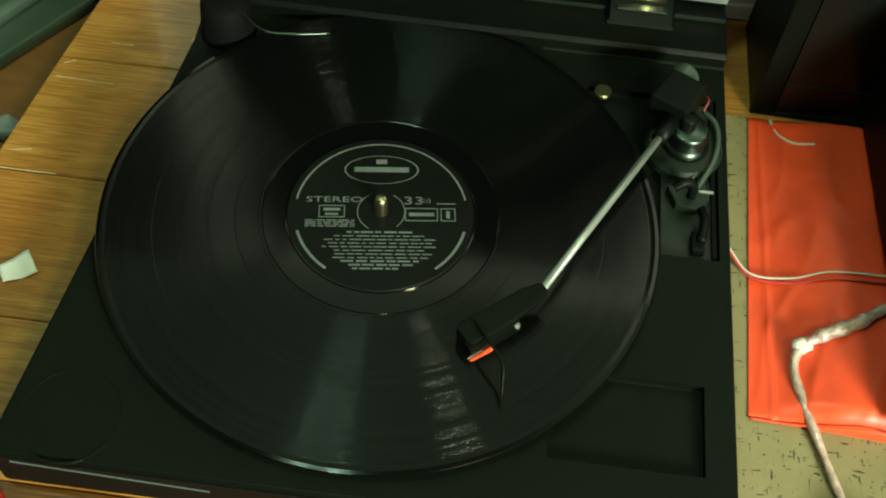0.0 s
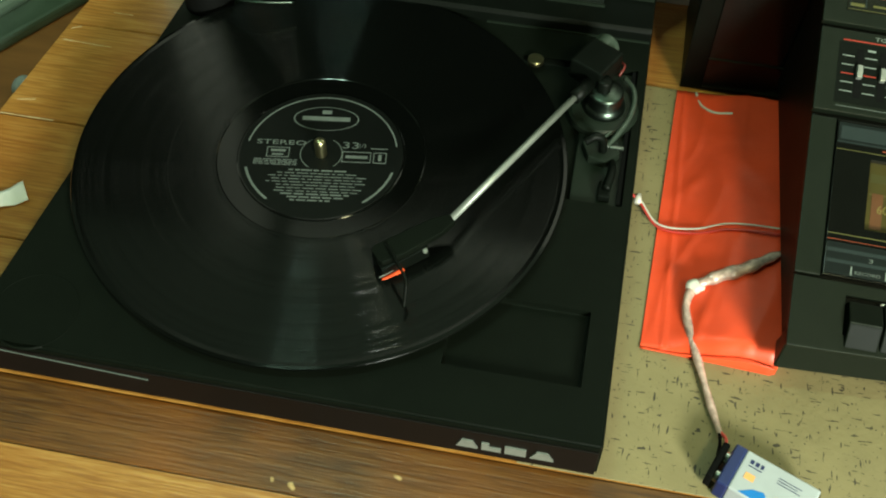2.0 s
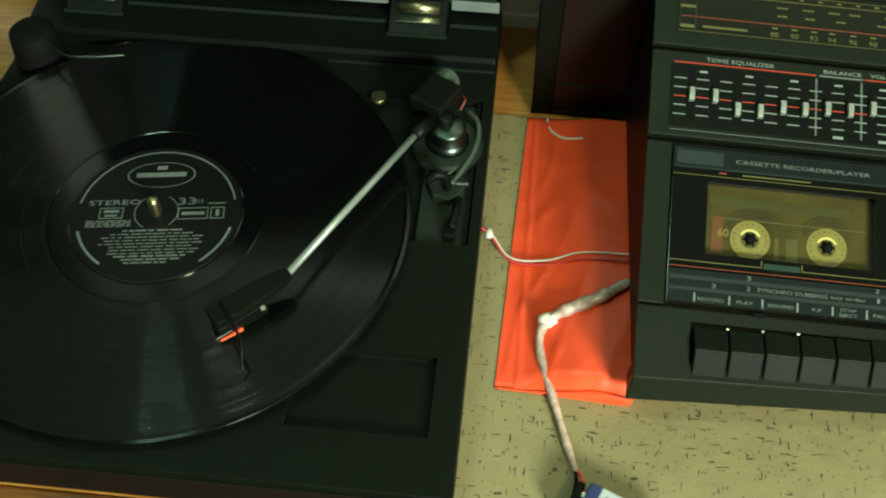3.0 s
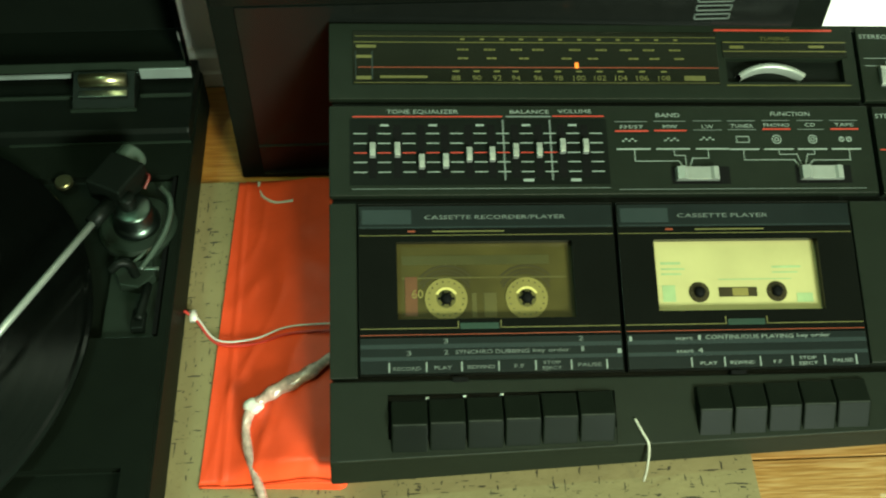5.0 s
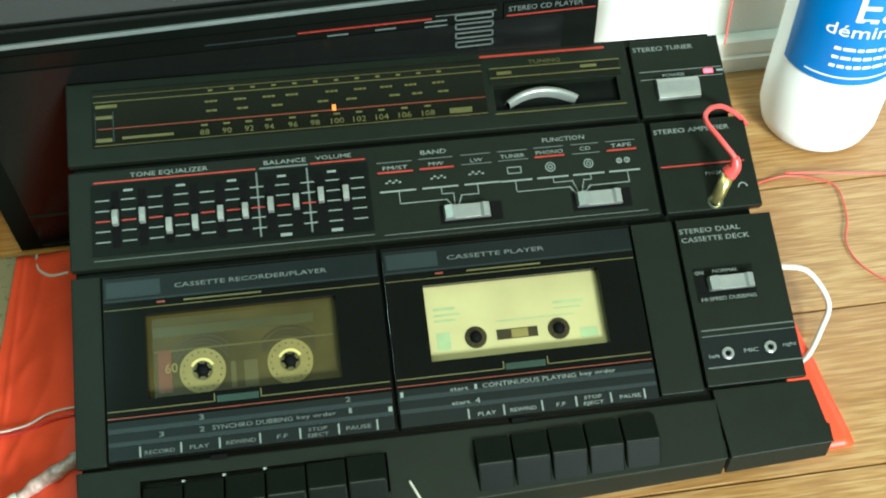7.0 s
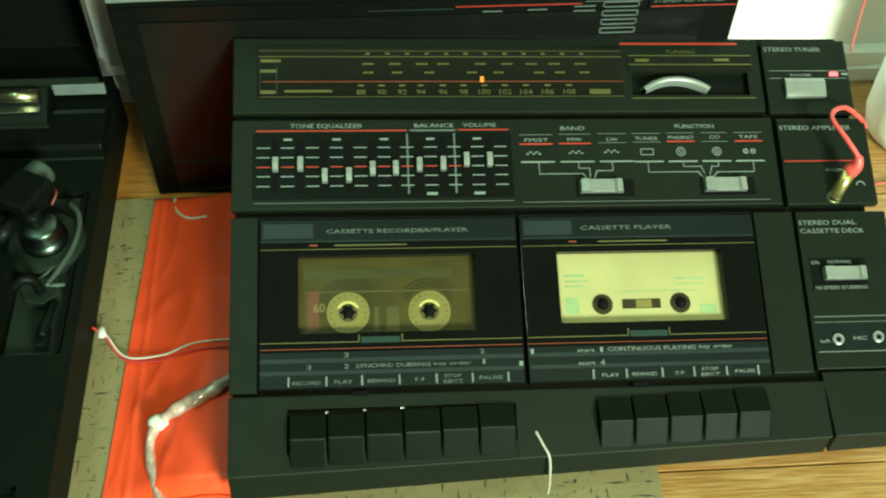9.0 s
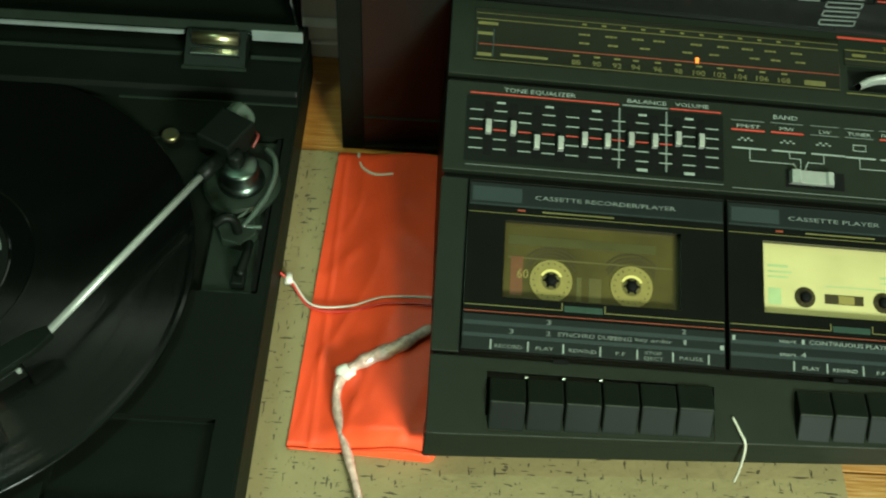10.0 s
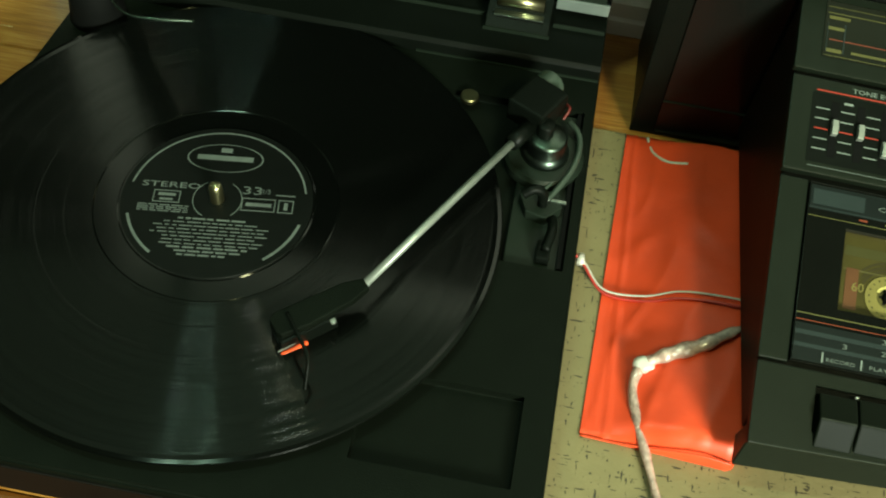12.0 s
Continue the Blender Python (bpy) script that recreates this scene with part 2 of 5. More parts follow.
M_DIAL = mat("tuner_dial_glass", (0.0035, 0.0036, 0.0016), rough=0.16, var=0.3, scale=30, spec=0.4)
M_ORANGE = mat("orange_plastic_film", (0.68, 0.062, 0.02), rough=0.4, var=0.22, scale=34, bump=0.12, bump_scale=150, spec=0.3)
M_WALL = mat("white_wall_paint", (0.80, 0.80, 0.75), rough=0.6, var=0.05, scale=14, bump=0.15, bump_scale=90)
# dark tone chosen to keep the wall's reflection in the record dim
M_UPPER = mat("dimmed_upper_wall", (0.135, 0.175, 0.135), rough=0.7, var=0.15, scale=8, bump=0.15, bump_scale=90)
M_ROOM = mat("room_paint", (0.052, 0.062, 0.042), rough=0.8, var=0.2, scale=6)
M_CLOTH = mat("dark_blocker", (0.010, 0.013, 0.010), rough=0.7, var=0.3, scale=30, spec=0.1)
M_FLOOR = mat("dark_carpet", (0.055, 0.058, 0.05), rough=0.95, var=0.4, scale=45, bump=0.8, bump_scale=300)
M_GREYARM = mat("grey_green_cast", (0.009, 0.013, 0.009), rough=0.36, var=0.25, scale=70, spec=0.18)
M_BOTTLE = mat("white_bottle_plastic", (0.82, 0.82, 0.78), rough=0.38, var=0.04, scale=40)
M_BLUE = mat("blue_label", (0.010, 0.155, 0.46), rough=0.38, var=0.08, scale=50)
M_NAVY = mat("navy_battery_end", (0.012, 0.02, 0.085), rough=0.4, var=0.15, scale=90)
M_LABELW = mat("battery_label", (0.35, 0.375, 0.39), rough=0.35, var=0.1, scale=90)
M_CREAM = mat("cream_tape_label", (0.3, 0.272, 0.115), rough=0.5, var=0.12, scale=60)
M_AMBER = mat("amber_tape_shell", (0.038, 0.031, 0.0072), rough=0.34, var=0.5, scale=40, spec=0.3)
M_HUB = mat("yellow_tape_hub", (0.135, 0.112, 0.028), rough=0.4, var=0.2, scale=120)
M_TAPE = mat("brown_tape", (0.022, 0.017, 0.006), rough=0.3, var=0.2, scale=90)
M_GREEN = mat("green_patch", (0.004, 0.019, 0.012), rough=0.4, var=0.2, scale=60)
M_RUBBER = mat("black_rubber", (0.0022, 0.0024, 0.0022), rough=0.7, var=0.2, scale=80, spec=0.07)
M_CABLER = mat("red_cable_pvc", (0.55, 0.065, 0.055), rough=0.38, var=0.1, scale=200)
M_CABLEW = mat("white_cable_pvc", (0.5, 0.47, 0.41), rough=0.4, var=0.1, scale=200)
M_TUBE = mat("clear_tape_sleeve", (0.36, 0.25, 0.21), rough=0.10, var=0.7, scale=260, bump=1.0, bump_scale=420, coat=1.0, spec=0.8)
M_GLUE = mat("hot_glue", (0.5, 0.48, 0.42), rough=0.3, var=0.1, scale=150, bump=0.4, bump_scale=300)
M_SCRATCH = mat("bare_wood_scratch", (0.48, 0.36, 0.19), rough=0.6, var=0.3, scale=300)
M_CUP = mat("dull_bearing_metal", (0.07, 0.09, 0.075), rough=0.3, metal=1.0, var=0.25, scale=120)
M_PAPER = mat("white_paper", (0.72, 0.72, 0.68), rough=0.8, var=0.06, scale=90, bump=0.3, bump_scale=120)
M_LABELK = mat("record_label_paper", (0.0028, 0.0034, 0.0028), rough=0.42, var=0.3, scale=120, spec=0.12)
M_CARD = mat("brown_wood_shelf", (0.20, 0.085, 0.022), rough=0.6, var=0.25, scale=20, stretch=(1, 5, 1))
M_BIN = mat("grey_green_plastic", (0.045, 0.068, 0.048), rough=0.4, var=0.6, scale=26, bump=0.5, bump_scale=60)
M_FABRIC = mat("blue_grey_fabric", (0.20, 0.23, 0.23), rough=0.9, var=0.6, scale=60, bump=0.5, bump_scale=200)
M_STYLUS = mat("orange_stylus", (0.85, 0.10, 0.03), rough=0.3, var=0.08, scale=200)
M_LED = mat("red_led", (0.9, 0.05, 0.06), rough=0.3, var=0.05)
_nt, _b = shader_of(M_LED)
_b.inputs["Emission Color"].default_value = (1, 0.10, 0.14, 1)
_b.inputs["Emission Strength"].default_value = 3.0
M_POINTER = mat("orange_dial_pointer", (0.9, 0.2, 0.03), rough=0.4, var=0.05)
_nt, _b = shader_of(M_POINTER)
_b.inputs["Emission Color"].default_value = (1, 0.25, 0.05, 1)
_b.inputs["Emission Strength"].default_value = 0.25



def tinted_acrylic():
    """Thin smoked sheet that lets a part of the light through, with a glossy skin."""
    m = bpy.data.materials.new("thin_smoked_acrylic")
    m.use_nodes = True
    nt = m.node_tree
    out = nt.nodes["Material Output"]
    tr = nt.nodes.new("ShaderNodeBsdfTransparent")
    tr.inputs[0].default_value = (0.42, 0.44, 0.37, 1)
    gl = nt.nodes.new("ShaderNodeBsdfGlossy")
    gl.inputs["Roughness"].default_value = 0.12
    fr = nt.nodes.new("ShaderNodeFresnel")
    fr.inputs[0].default_value = 1.4
    mx = nt.nodes.new("ShaderNodeMixShader")
    nt.links.new(fr.outputs[0], mx.inputs[0])
    nt.links.new(tr.outputs[0], mx.inputs[1])
    nt.links.new(gl.outputs[0], mx.inputs[2])
    nt.links.new(mx.outputs[0], out.inputs["Surface"])
    return m


M_SHEET = tinted_acrylic()

# ---- mesh helpers ----


def link(name, bm, material, parent=None, label="", smooth=False):
    me = bpy.data.meshes.new(name)
    bm.normal_update()
    bm.to_mesh(me)
    bm.free()
    if smooth:
        for p in me.polygons:
            p.use_smooth = True
    for mm in (material if isinstance(material, (list, tuple)) else (material,)):
        me.materials.append(mm)
    ob = new(name, me)
    if parent is not None:
        ob.parent = parent
    if label:
        ob["label"] = label
    return ob


def part(name, bm, material, parent, label="", smooth=False):
    return link(name, bm, material, parent, label, smooth)


def thing(name, label, category, place=None, group="", kind=""):
    ob = new(name)
    ob.empty_display_size = 0.02
    if place is not None:
        ob.matrix_world = place
    return tagged(ob, label, category, group, kind)


def box(bm, x0, x1, y0, y1, z0, z1, bevel=0.0, seg=2):
    r = bmesh.ops.create_cube(bm, size=1, matrix=Matrix.Translation(((x0 + x1) / 2, (y0 + y1) / 2, (z0 + z1) / 2)) @ Matrix.Diagonal((x1 - x0, y1 - y0, z1 - z0, 1)))
    if bevel:
        edges = {e for v in r["verts"] for e in v.link_edges}
        bmesh.ops.bevel(bm, geom=list(edges), offset=bevel, segments=seg, affect="EDGES", profile=0.6)
    return bm


def one_box(*a, **k):
    return box(bmesh.new(), *a, **k)


def prism(points, axis_from, axis_to, axis="x", bevel=0.0):
    """A solid with the outline points (in the two other axes) between two values of an axis."""
    bm = bmesh.new()

    def at(p, q):
        return {"x": (q, p[0], p[1]), "y": (p[0], q, p[1]), "z": (p[0], p[1], q)}[axis]

    a = [bm.verts.new(at(p, axis_from)) for p in points]
    b = [bm.verts.new(at(p, axis_to)) for p in points]
    n = len(points)
    bm.faces.new(a)
    bm.faces.new(b[::-1])
    for i in range(n):
        bm.faces.new((a[i], b[i], b[(i + 1) % n], a[(i + 1) % n]))
    bmesh.ops.recalc_face_normals(bm, faces=bm.faces)
    if bevel:
        bmesh.ops.bevel(bm, geom=list(bm.edges), offset=bevel, segments=2, affect="EDGES", profile=0.6)
    return bm


def lathe(profile, steps=48, centre=(0, 0, 0), bm=None):
    """Turns a profile of (radius, height) round z."""
    bm = bm or bmesh.new()
    rings = []
    for r, h in profile:
        if r < 1e-6:
            rings.append([bm.verts.new((centre[0], centre[1], centre[2] + h))])
        else:
            rings.append([bm.verts.new((centre[0] + r * math.cos(2 * math.pi * i / steps), centre[1] + r * math.sin(2 * math.pi * i / steps), centre[2] + h)) for i in range(steps)])
    for p, q in zip(rings, rings[1:]):
        for i in range(steps):
            j = (i + 1) % steps
            if len(p) == 1 and len(q) == 1:
                continue
            if len(p) == 1:
                bm.faces.new((p[0], q[i], q[j]))
            elif len(q) == 1:
                bm.faces.new((p[i], q[0], p[j]))
            else:
                bm.faces.new((p[i], q[i], q[j], p[j]))
    bmesh.ops.recalc_face_normals(bm, faces=bm.faces)
    return bm


def rod(points, radius, sides=10, bm=None, taper=None):
    """A round bar or cable through the points, smoothed by a Catmull-Rom curve where there are more than two."""
    pts = [Vector(p) for p in points]
    if len(pts) > 2:
        fine = []
        ext = [2 * pts[0] - pts[1]] + pts + [2 * pts[-1] - pts[-2]]
        for a, b, c, d in zip(ext, ext[1:], ext[2:], ext[3:]):
            for k in range(8):
                t = k / 8
                fine.append(0.5 * (2 * b + (c - a) * t + (2 * a - 5 * b + 4 * c - d) * t * t + (3 * b - 3 * c + d - a) * t ** 3))
        pts = fine + [pts[-1]]
    bm = bm or bmesh.new()
    rings = []
    for i, p in enumerate(pts):
        way = (pts[min(i + 1, len(pts) - 1)] - pts[max(i - 1, 0)]).normalized()
        side = way.cross(Vector((0, 0, 1)))
        if side.length < 0.05:
            side = way.cross(Vector((0, 1, 0)))
        side.normalize()
        up = side.cross(way)
        r = radius if taper is None else radius * taper(i / (len(pts) - 1))
        rings.append([bm.verts.new(p + r * (math.cos(2 * math.pi * k / sides) * side + math.sin(2 * math.pi * k / sides) * up)) for k in range(sides)])
    for p, q in zip(rings, rings[1:]):
        for k in range(sides):
            bm.faces.new((p[k], p[(k + 1) % sides], q[(k + 1) % sides], q[k]))
    bm.faces.new(rings[0][::-1])
    bm.faces.new(rings[-1])
    bmesh.ops.recalc_face_normals(bm, faces=bm.faces)
    return bm


def carve(ob, cutters):
    """Cuts the boxes (bmeshes) out of ob's mesh for good."""
    for bm in cutters:
        cut = link("cutter", bm, ob.data.materials[0])
        cut.matrix_world = ob.matrix_world
        cut.parent = ob.parent
        mod = ob.modifiers.new("cut", "BOOLEAN")
        mod.operation, mod.object, mod.solver = "DIFFERENCE", cut, "EXACT"
        bpy.context.view_layer.update()
        dg = bpy.context.evaluated_depsgraph_get()
        me = bpy.data.meshes.new_from_object(ob.evaluated_get(dg))
        ob.modifiers.clear()
        ob.data = me
        bpy.data.objects.remove(cut)
    return ob


def text_bm(words, x0, x1, y0, height, z=0.0, depth=0.0001, keep=False):
    """Words in the built-in font as a mesh in the xy plane: from x0 to x1, resting on y0, letters of the given height."""
    cu = bpy.data.curves.new("words", "FONT")
    cu.body, cu.extrude, cu.resolution_u = words, 0.02, 2
    tmp = new("words", cu)
    bpy.context.view_layer.update()
    me = bpy.data.meshes.new_from_object(tmp.evaluated_get(bpy.context.evaluated_depsgraph_get()))
    bpy.data.objects.remove(tmp)
    bm = bmesh.new()
    bm.from_mesh(me)
    bpy.data.meshes.remove(me)
    xs = [v.co.x for v in bm.verts]
    sy = height / 0.70
    sx = (x1 - x0) / (max(xs) - min(xs)) if x1 is not None else sy
    lo = min(xs)
    for v in bm.verts:
        v.co = (x0 + (v.co.x - lo) * sx, y0 + v.co.y * sy, z + (depth if v.co.z > 0 else 0.0))
    return bm


def merge(bm, other):
    me = bpy.data.meshes.new("tmp")
    other.to_mesh(me)
    other.free()
    bm.from_mesh(me)
    bpy.data.meshes.remove(me)
    return bm


def bars(rows):
    """Flat printed strokes: rows of x0, x1, y0, y1, z."""
    bm = bmesh.new()
    for x0, x1, y0, y1, z in rows:
        box(bm, x0, x1, y0, y1, z, z + 0.00012)
    return bm


def structure(name, bm, material, label, smooth=False):
    return tagged(link(name, bm, material, None, "", smooth), label, "", "", "structure")

# ---- room ----
structure("floor", one_box(-1.7, 1.5, -1.86, 0.42, -0.78, -0.74), M_FLOOR, "dark worn carpet under the workbench")
structure("ceiling", one_box(-1.7, 1.5, -1.86, 0.42, 1.72, 1.78), M_ROOM, "plain painted ceiling")
structure("wall_north", one_box(-1.7, 1.5, 0.312, 0.42, -0.74, 0.505), M_WALL, "white painted wall behind the workbench")
# unseen upper part, darkened so that the vinyl reflects less light
structure("wall_north_upper", one_box(-1.7, 1.5, 0.312, 0.42, 0.5055, 1.72), M_UPPER, "unseen upper wall, darkened to dim its reflection")
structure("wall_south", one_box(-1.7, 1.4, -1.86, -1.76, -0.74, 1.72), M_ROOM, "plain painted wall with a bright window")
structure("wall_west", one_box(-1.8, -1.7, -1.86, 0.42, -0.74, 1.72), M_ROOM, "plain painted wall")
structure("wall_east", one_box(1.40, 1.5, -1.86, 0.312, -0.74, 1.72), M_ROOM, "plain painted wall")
carve(bpy.data.objects["wall_south"], [one_box(0.71, 1.37, -1.95, -1.70, 0.62, 1.28)])
win = thing("window_1", "bright window with white frame", "", kind="structure")
for x0, x1, z0, z1 in ((0.71, 1.37, 0.62, 0.65), (0.71, 1.37, 1.25, 1.28), (0.71, 0.74, 0.651, 1.249), (1.34, 1.37, 0.651, 1.249)):
    part("window_frame", one_box(x0, x1, -1.84, -1.79, z0, z1, 0.002), M_WALL, win)
structure("trim", prism([(0.3020, 0.0005), (0.3115, 0.0005), (0.3115, 0.0275), (0.3065, 0.0270), (0.3040, 0.0255), (0.3032, 0.0150), (0.3044, 0.0140), (0.3032, 0.0130), (0.3020, 0.0122)], -0.415, 0.95), M_WALL, "white painted wooden strip along the wall's foot")

# ---- workbench ----
bench = thing("workbench", "varnished pine workbench with scuffed planks", "table")
for y0, y1 in ((-0.165, -0.1270), (-0.1265, -0.0862), (-0.0856, 0.0044), (0.0052, 0.1022), (0.1032, 0.1957), (0.1965, 0.3065)):
    bm = bmesh.new()
    lo, hi = (-0.448 + max(0, y0 - 0.11) * 0.17), (-0.448 + max(0, y1 - 0.11) * 0.17)
    a = [bm.verts.new(p) for p in ((lo, y0, -0.028), (0.95, y0, -0.028), (0.95, y1, -0.028), (hi, y1, -0.028))]
    b = [bm.verts.new(p) for p in ((lo, y0, 0), (0.95, y0, 0), (0.95, y1, 0), (hi, y1, 0))]
    bm.faces.new(a[::-1])
    bm.faces.new(b)
    for i in range(4):
        bm.faces.new((a[i], a[(i + 1) % 4], b[(i + 1) % 4], b[i]))
    bmesh.ops.recalc_face_normals(bm, faces=bm.faces)
    bmesh.ops.bevel(bm, geom=list(bm.edges), offset=0.0006, segments=2, affect="EDGES")
    # the plank before the turntable takes the pine with painted shade
    part("plank", bm, M_WOOD_SHADED if -0.13 < y0 < -0.1 else M_WOOD, bench)
part("apron", one_box(-0.43, 0.93, -0.118, -0.096, -0.11, -0.0285, 0.002), M_WOOD, bench)
part("apron", one_box(-0.43, -0.408, -0.095, 0.29, -0.11, -0.0285, 0.002), M_WOOD, bench)
for x in (-0.405, 0.90):
    for y in (-0.094, 0.26):
        part("leg", one_box(x, x + 0.045, y, y + 0.045, -0.74, -0.0285, 0.003), M_WOOD, bench)

bm = one_box(-0.06, 0.2975, -0.0855, 0.2128, 0.0004, 0.0018, 0.0003)
board = link("flecked_board", bm, M_BOARD)
tagged(board, "tan board with black flecks lying on the workbench", "board")

# scratches and dried glue on the planks
for x, y, l, a in ((-0.413, 0.178, 0.03, -2), (-0.43, 0.103, 0.036, 0), (-0.398, 0.212, 0.012, 0), (-0.4265, 0.192, 0.006, 30), (-0.4335, 0.1180, 0.010, 10), (0.375, -0.025, 0.016, 8), (0.39, -0.027, 0.008, -30)):
    bm = bmesh.new()
    for j in range(5):
        d = (j - 2) / 4 * l
        box(bm, d - l / 8, d + l / 8, -0.00042 * random.uniform(0.4, 1.2), 0.00042 * random.uniform(0.4, 1.2), 0, 0.0003, 0.0001, 1)
    ob = link("scratch", bm, M_SCRATCH)
    ob.matrix_world = pose(x, y, 0.0001, 0, 0, a)
    tagged(ob, "pale scratch in the bench varnish", "scratch", "scratches on the bench")

mk = thing("small_red_box", "small red plastic box with a white dot on the bench", "box", pose(-0.3790, -0.1040, 0.0001, 0, 0, 6))
part("body", one_box(-0.0150, 0.0120, -0.0105, 0.0095, 0.0, 0.0110, 0.0035, 3), mat("red_box_plastic", (0.22, 0.01, 0.007), rough=0.35, var=0.1, scale=90), mk)
part("dot", lathe([(0, 0.0004), (0.0032, 0.0003), (0.0034, 0.0), (0, 0)], 24, (0.0030, -0.0005, 0.0110)), M_PAPER, mk, "white dot")

# torn paper scrap
bm = bmesh.new()
n = 7
outline = [(-0.4170, 0.0340), (-0.4045, 0.0472), (-0.3945, 0.0335), (-0.4110, 0.0240)]
grid = [[None] * n for _ in range(n)]
for i in range(n):
    for j in range(n):
        u, v = i / (n - 1), j / (n - 1)
        p = Vector(outline[0]) * (1 - u) * (1 - v) + Vector(outline[1]) * u * (1 - v) + Vector(outline[2]) * u * v + Vector(outline[3]) * (1 - u) * v
        h = 0.0025 + 0.003 * noise.noise((p.x * 90, p.y * 90, 0)) + 0.002 * abs(u - 0.5)
        grid[i][j] = bm.verts.new((p.x + 0.0008 * noise.noise((u * 5, v * 5, 3)), p.y, max(0.0006, h)))
for i in range(n - 1):
    for j in range(n - 1):
        bm.faces.new((grid[i][j], grid[i + 1][j], grid[i + 1][j + 1], grid[i][j + 1]))
ext = bmesh.ops.extrude_face_region(bm, geom=list(bm.faces))
for v in ext["geom"]:
    if isinstance(v, bmesh.types.BMVert):
        v.co.z = max(0.0001, v.co.z - 0.0005)
bmesh.ops.recalc_face_normals(bm, faces=bm.faces)
tagged(link("paper_scrap", bm, M_PAPER, smooth=True), "torn scrap of white paper on the bench", "paper")

# things below and beside the bench
bx = thing("side_cabinet", "brown wooden cabinet standing beside the workbench", "cabinet")
part("cabinet_body", one_box(-0.90, -0.452, -0.10, 0.302, -0.74, -0.0755, 0.004), M_CARD, bx)
part("cabinet_top", one_box(-0.91, -0.4515, -0.105, 0.304, -0.075, -0.060, 0.003), M_CARD, bx)
bag = thing("folded_sheet", "grey green plastic sheet folded on a brown cabinet", "plastic sheet")
part("lower_layer", prism([(-0.605, 0.075), (-0.4535, 0.299), (-0.86, 0.299), (-0.86, 0.075)], -0.0595, -0.049, "z", 0.003), M_BIN, bag)
part("upper_layer", prism([(-0.60, 0.11), (-0.485, 0.296), (-0.85, 0.296), (-0.85, 0.11)], -0.0488, -0.036, "z", 0.004), M_BIN, bag)
# added out of view: hides the white wall from the record's left half
screen = thing("reflection_blocker", "unseen dark board added to darken the record's reflection", "board")
part("panel_board", one_box(-0.86, -0.4180, 0.3030, 0.3115, -0.0590, 0.505, 0.002), M_CLOTH, screen)
bm = one_box(-0.53, -0.40, -0.42, -0.17, -0.74, -0.38, 0.03, 4)
for v in bm.verts:
    v.co += 0.012 * noise.noise_vector(v.co * 14)
tagged(link("cloth_bundle", bm, M_FABRIC, smooth=True), "blue grey patterned cloth bundle below the bench", "cloth")

bm = bmesh.new()
bmesh.ops.create_icosphere(bm, subdivisions=3, radius=0.009, matrix=Matrix.Translation((-0.476, 0.172, -0.0515)) @ Matrix.Diagonal((0.8, 1.1, 0.75, 1)))
for v in bm.verts:
    v.co += 0.004 * noise.noise_vector(v.co * 90)
tagged(link("crumpled_wrapper", bm, M_FABRIC, smooth=True), "crumpled pale wrapper lying on a brown cabinet", "wrapper")

# ---- turntable ----
TOP = 0.0386
tt = thing("turntable", "charcoal plastic record player with raised dust cover", "turntable")


def plinth_left(y):
    return -0.338 - (0.205 - y) * 0.1165


bm = bmesh.new()
ring0, ring1 = [], []
out = [(plinth_left(-0.0865), -0.0865), (-0.0165, -0.0865), (-0.0165, 0.280), (plinth_left(0.28), 0.280)]
for z, inset, store in ((0.0045, 0.0, ring0), (TOP, 0.0, ring1)):
    for x, y in out:
        store.append(bm.verts.new((x, y, z)))
bm.faces.new(ring0[::-1])
bm.faces.new(ring1)
for i in range(4):
    bm.faces.new((ring0[i], ring0[(i + 1) % 4], ring1[(i + 1) % 4], ring1[i]))
bmesh.ops.recalc_face_normals(bm, faces=bm.faces)
bmesh.ops.bevel(bm, geom=list(bm.edges), offset=0.0016, segments=3, affect="EDGES")
plinth = part("plinth", bm, M_PLINTH, tt, "charcoal plinth with a square tray")
carve(plinth, [one_box(-0.1085, -0.0322, -0.0535, -0.0047, TOP - 0.005, TOP + 0.01, 0.001), one_box(-0.125, -0.0226, 0.0725, 0.1885, TOP - 0.006, TOP + 0.01, 0.001), one_box(-0.36, -0.31, -0.09, -0.0868, 0.024, 0.029)])
part("base_plate", one_box(-0.352, -0.022, -0.081, 0.274, 0.0018, 0.0047), M_RUBBER, tt)
part("front_strip", one_box(-0.368, -0.018, -0.0878, -0.0863, 0.008, 0.0335, 0.0005), mat("dark_brown_front", (0.0045, 0.0032, 0.0026), spec=0.12, rough=0.5, var=0.2, scale=60), tt, "dark brown front strip")
# glint along the front, put in as a thin pale strip
part("front_slot_line", prism([(-0.3600, 0.0326), (-0.2650, 0.0270), (-0.2650, 0.0276), (-0.3600, 0.0333)], -0.0884, -0.0877, "y"), M_GREYP, tt, "painted glint along the front")
# maker's mark as four plain blocks
for x0, pts in ((-0.0935, [(0, 0), (0.012, 0), (0.009, 0.0062), (0.003, 0.0062)]), (-0.0795, [(0, 0), (0.0105, 0), (0.0105, 0.003), (0.004, 0.003), (0.004, 0.0062), (0, 0.0062)]), (-0.067, [(0, 0), (0.0115, 0), (0.0115, 0.0062), (0, 0.0062)]), (-0.0535, [(0, 0), (0.013, 0), (0.0095, 0.0062), (0.0035, 0.0062)])):
    part("badge_block", prism([(x0 + 1.0 * p[0], 0.0165 + 1.25 * p[1]) for p in pts], -0.0888, -0.0876, "y"), M_SILVER, tt, "silver badge block")
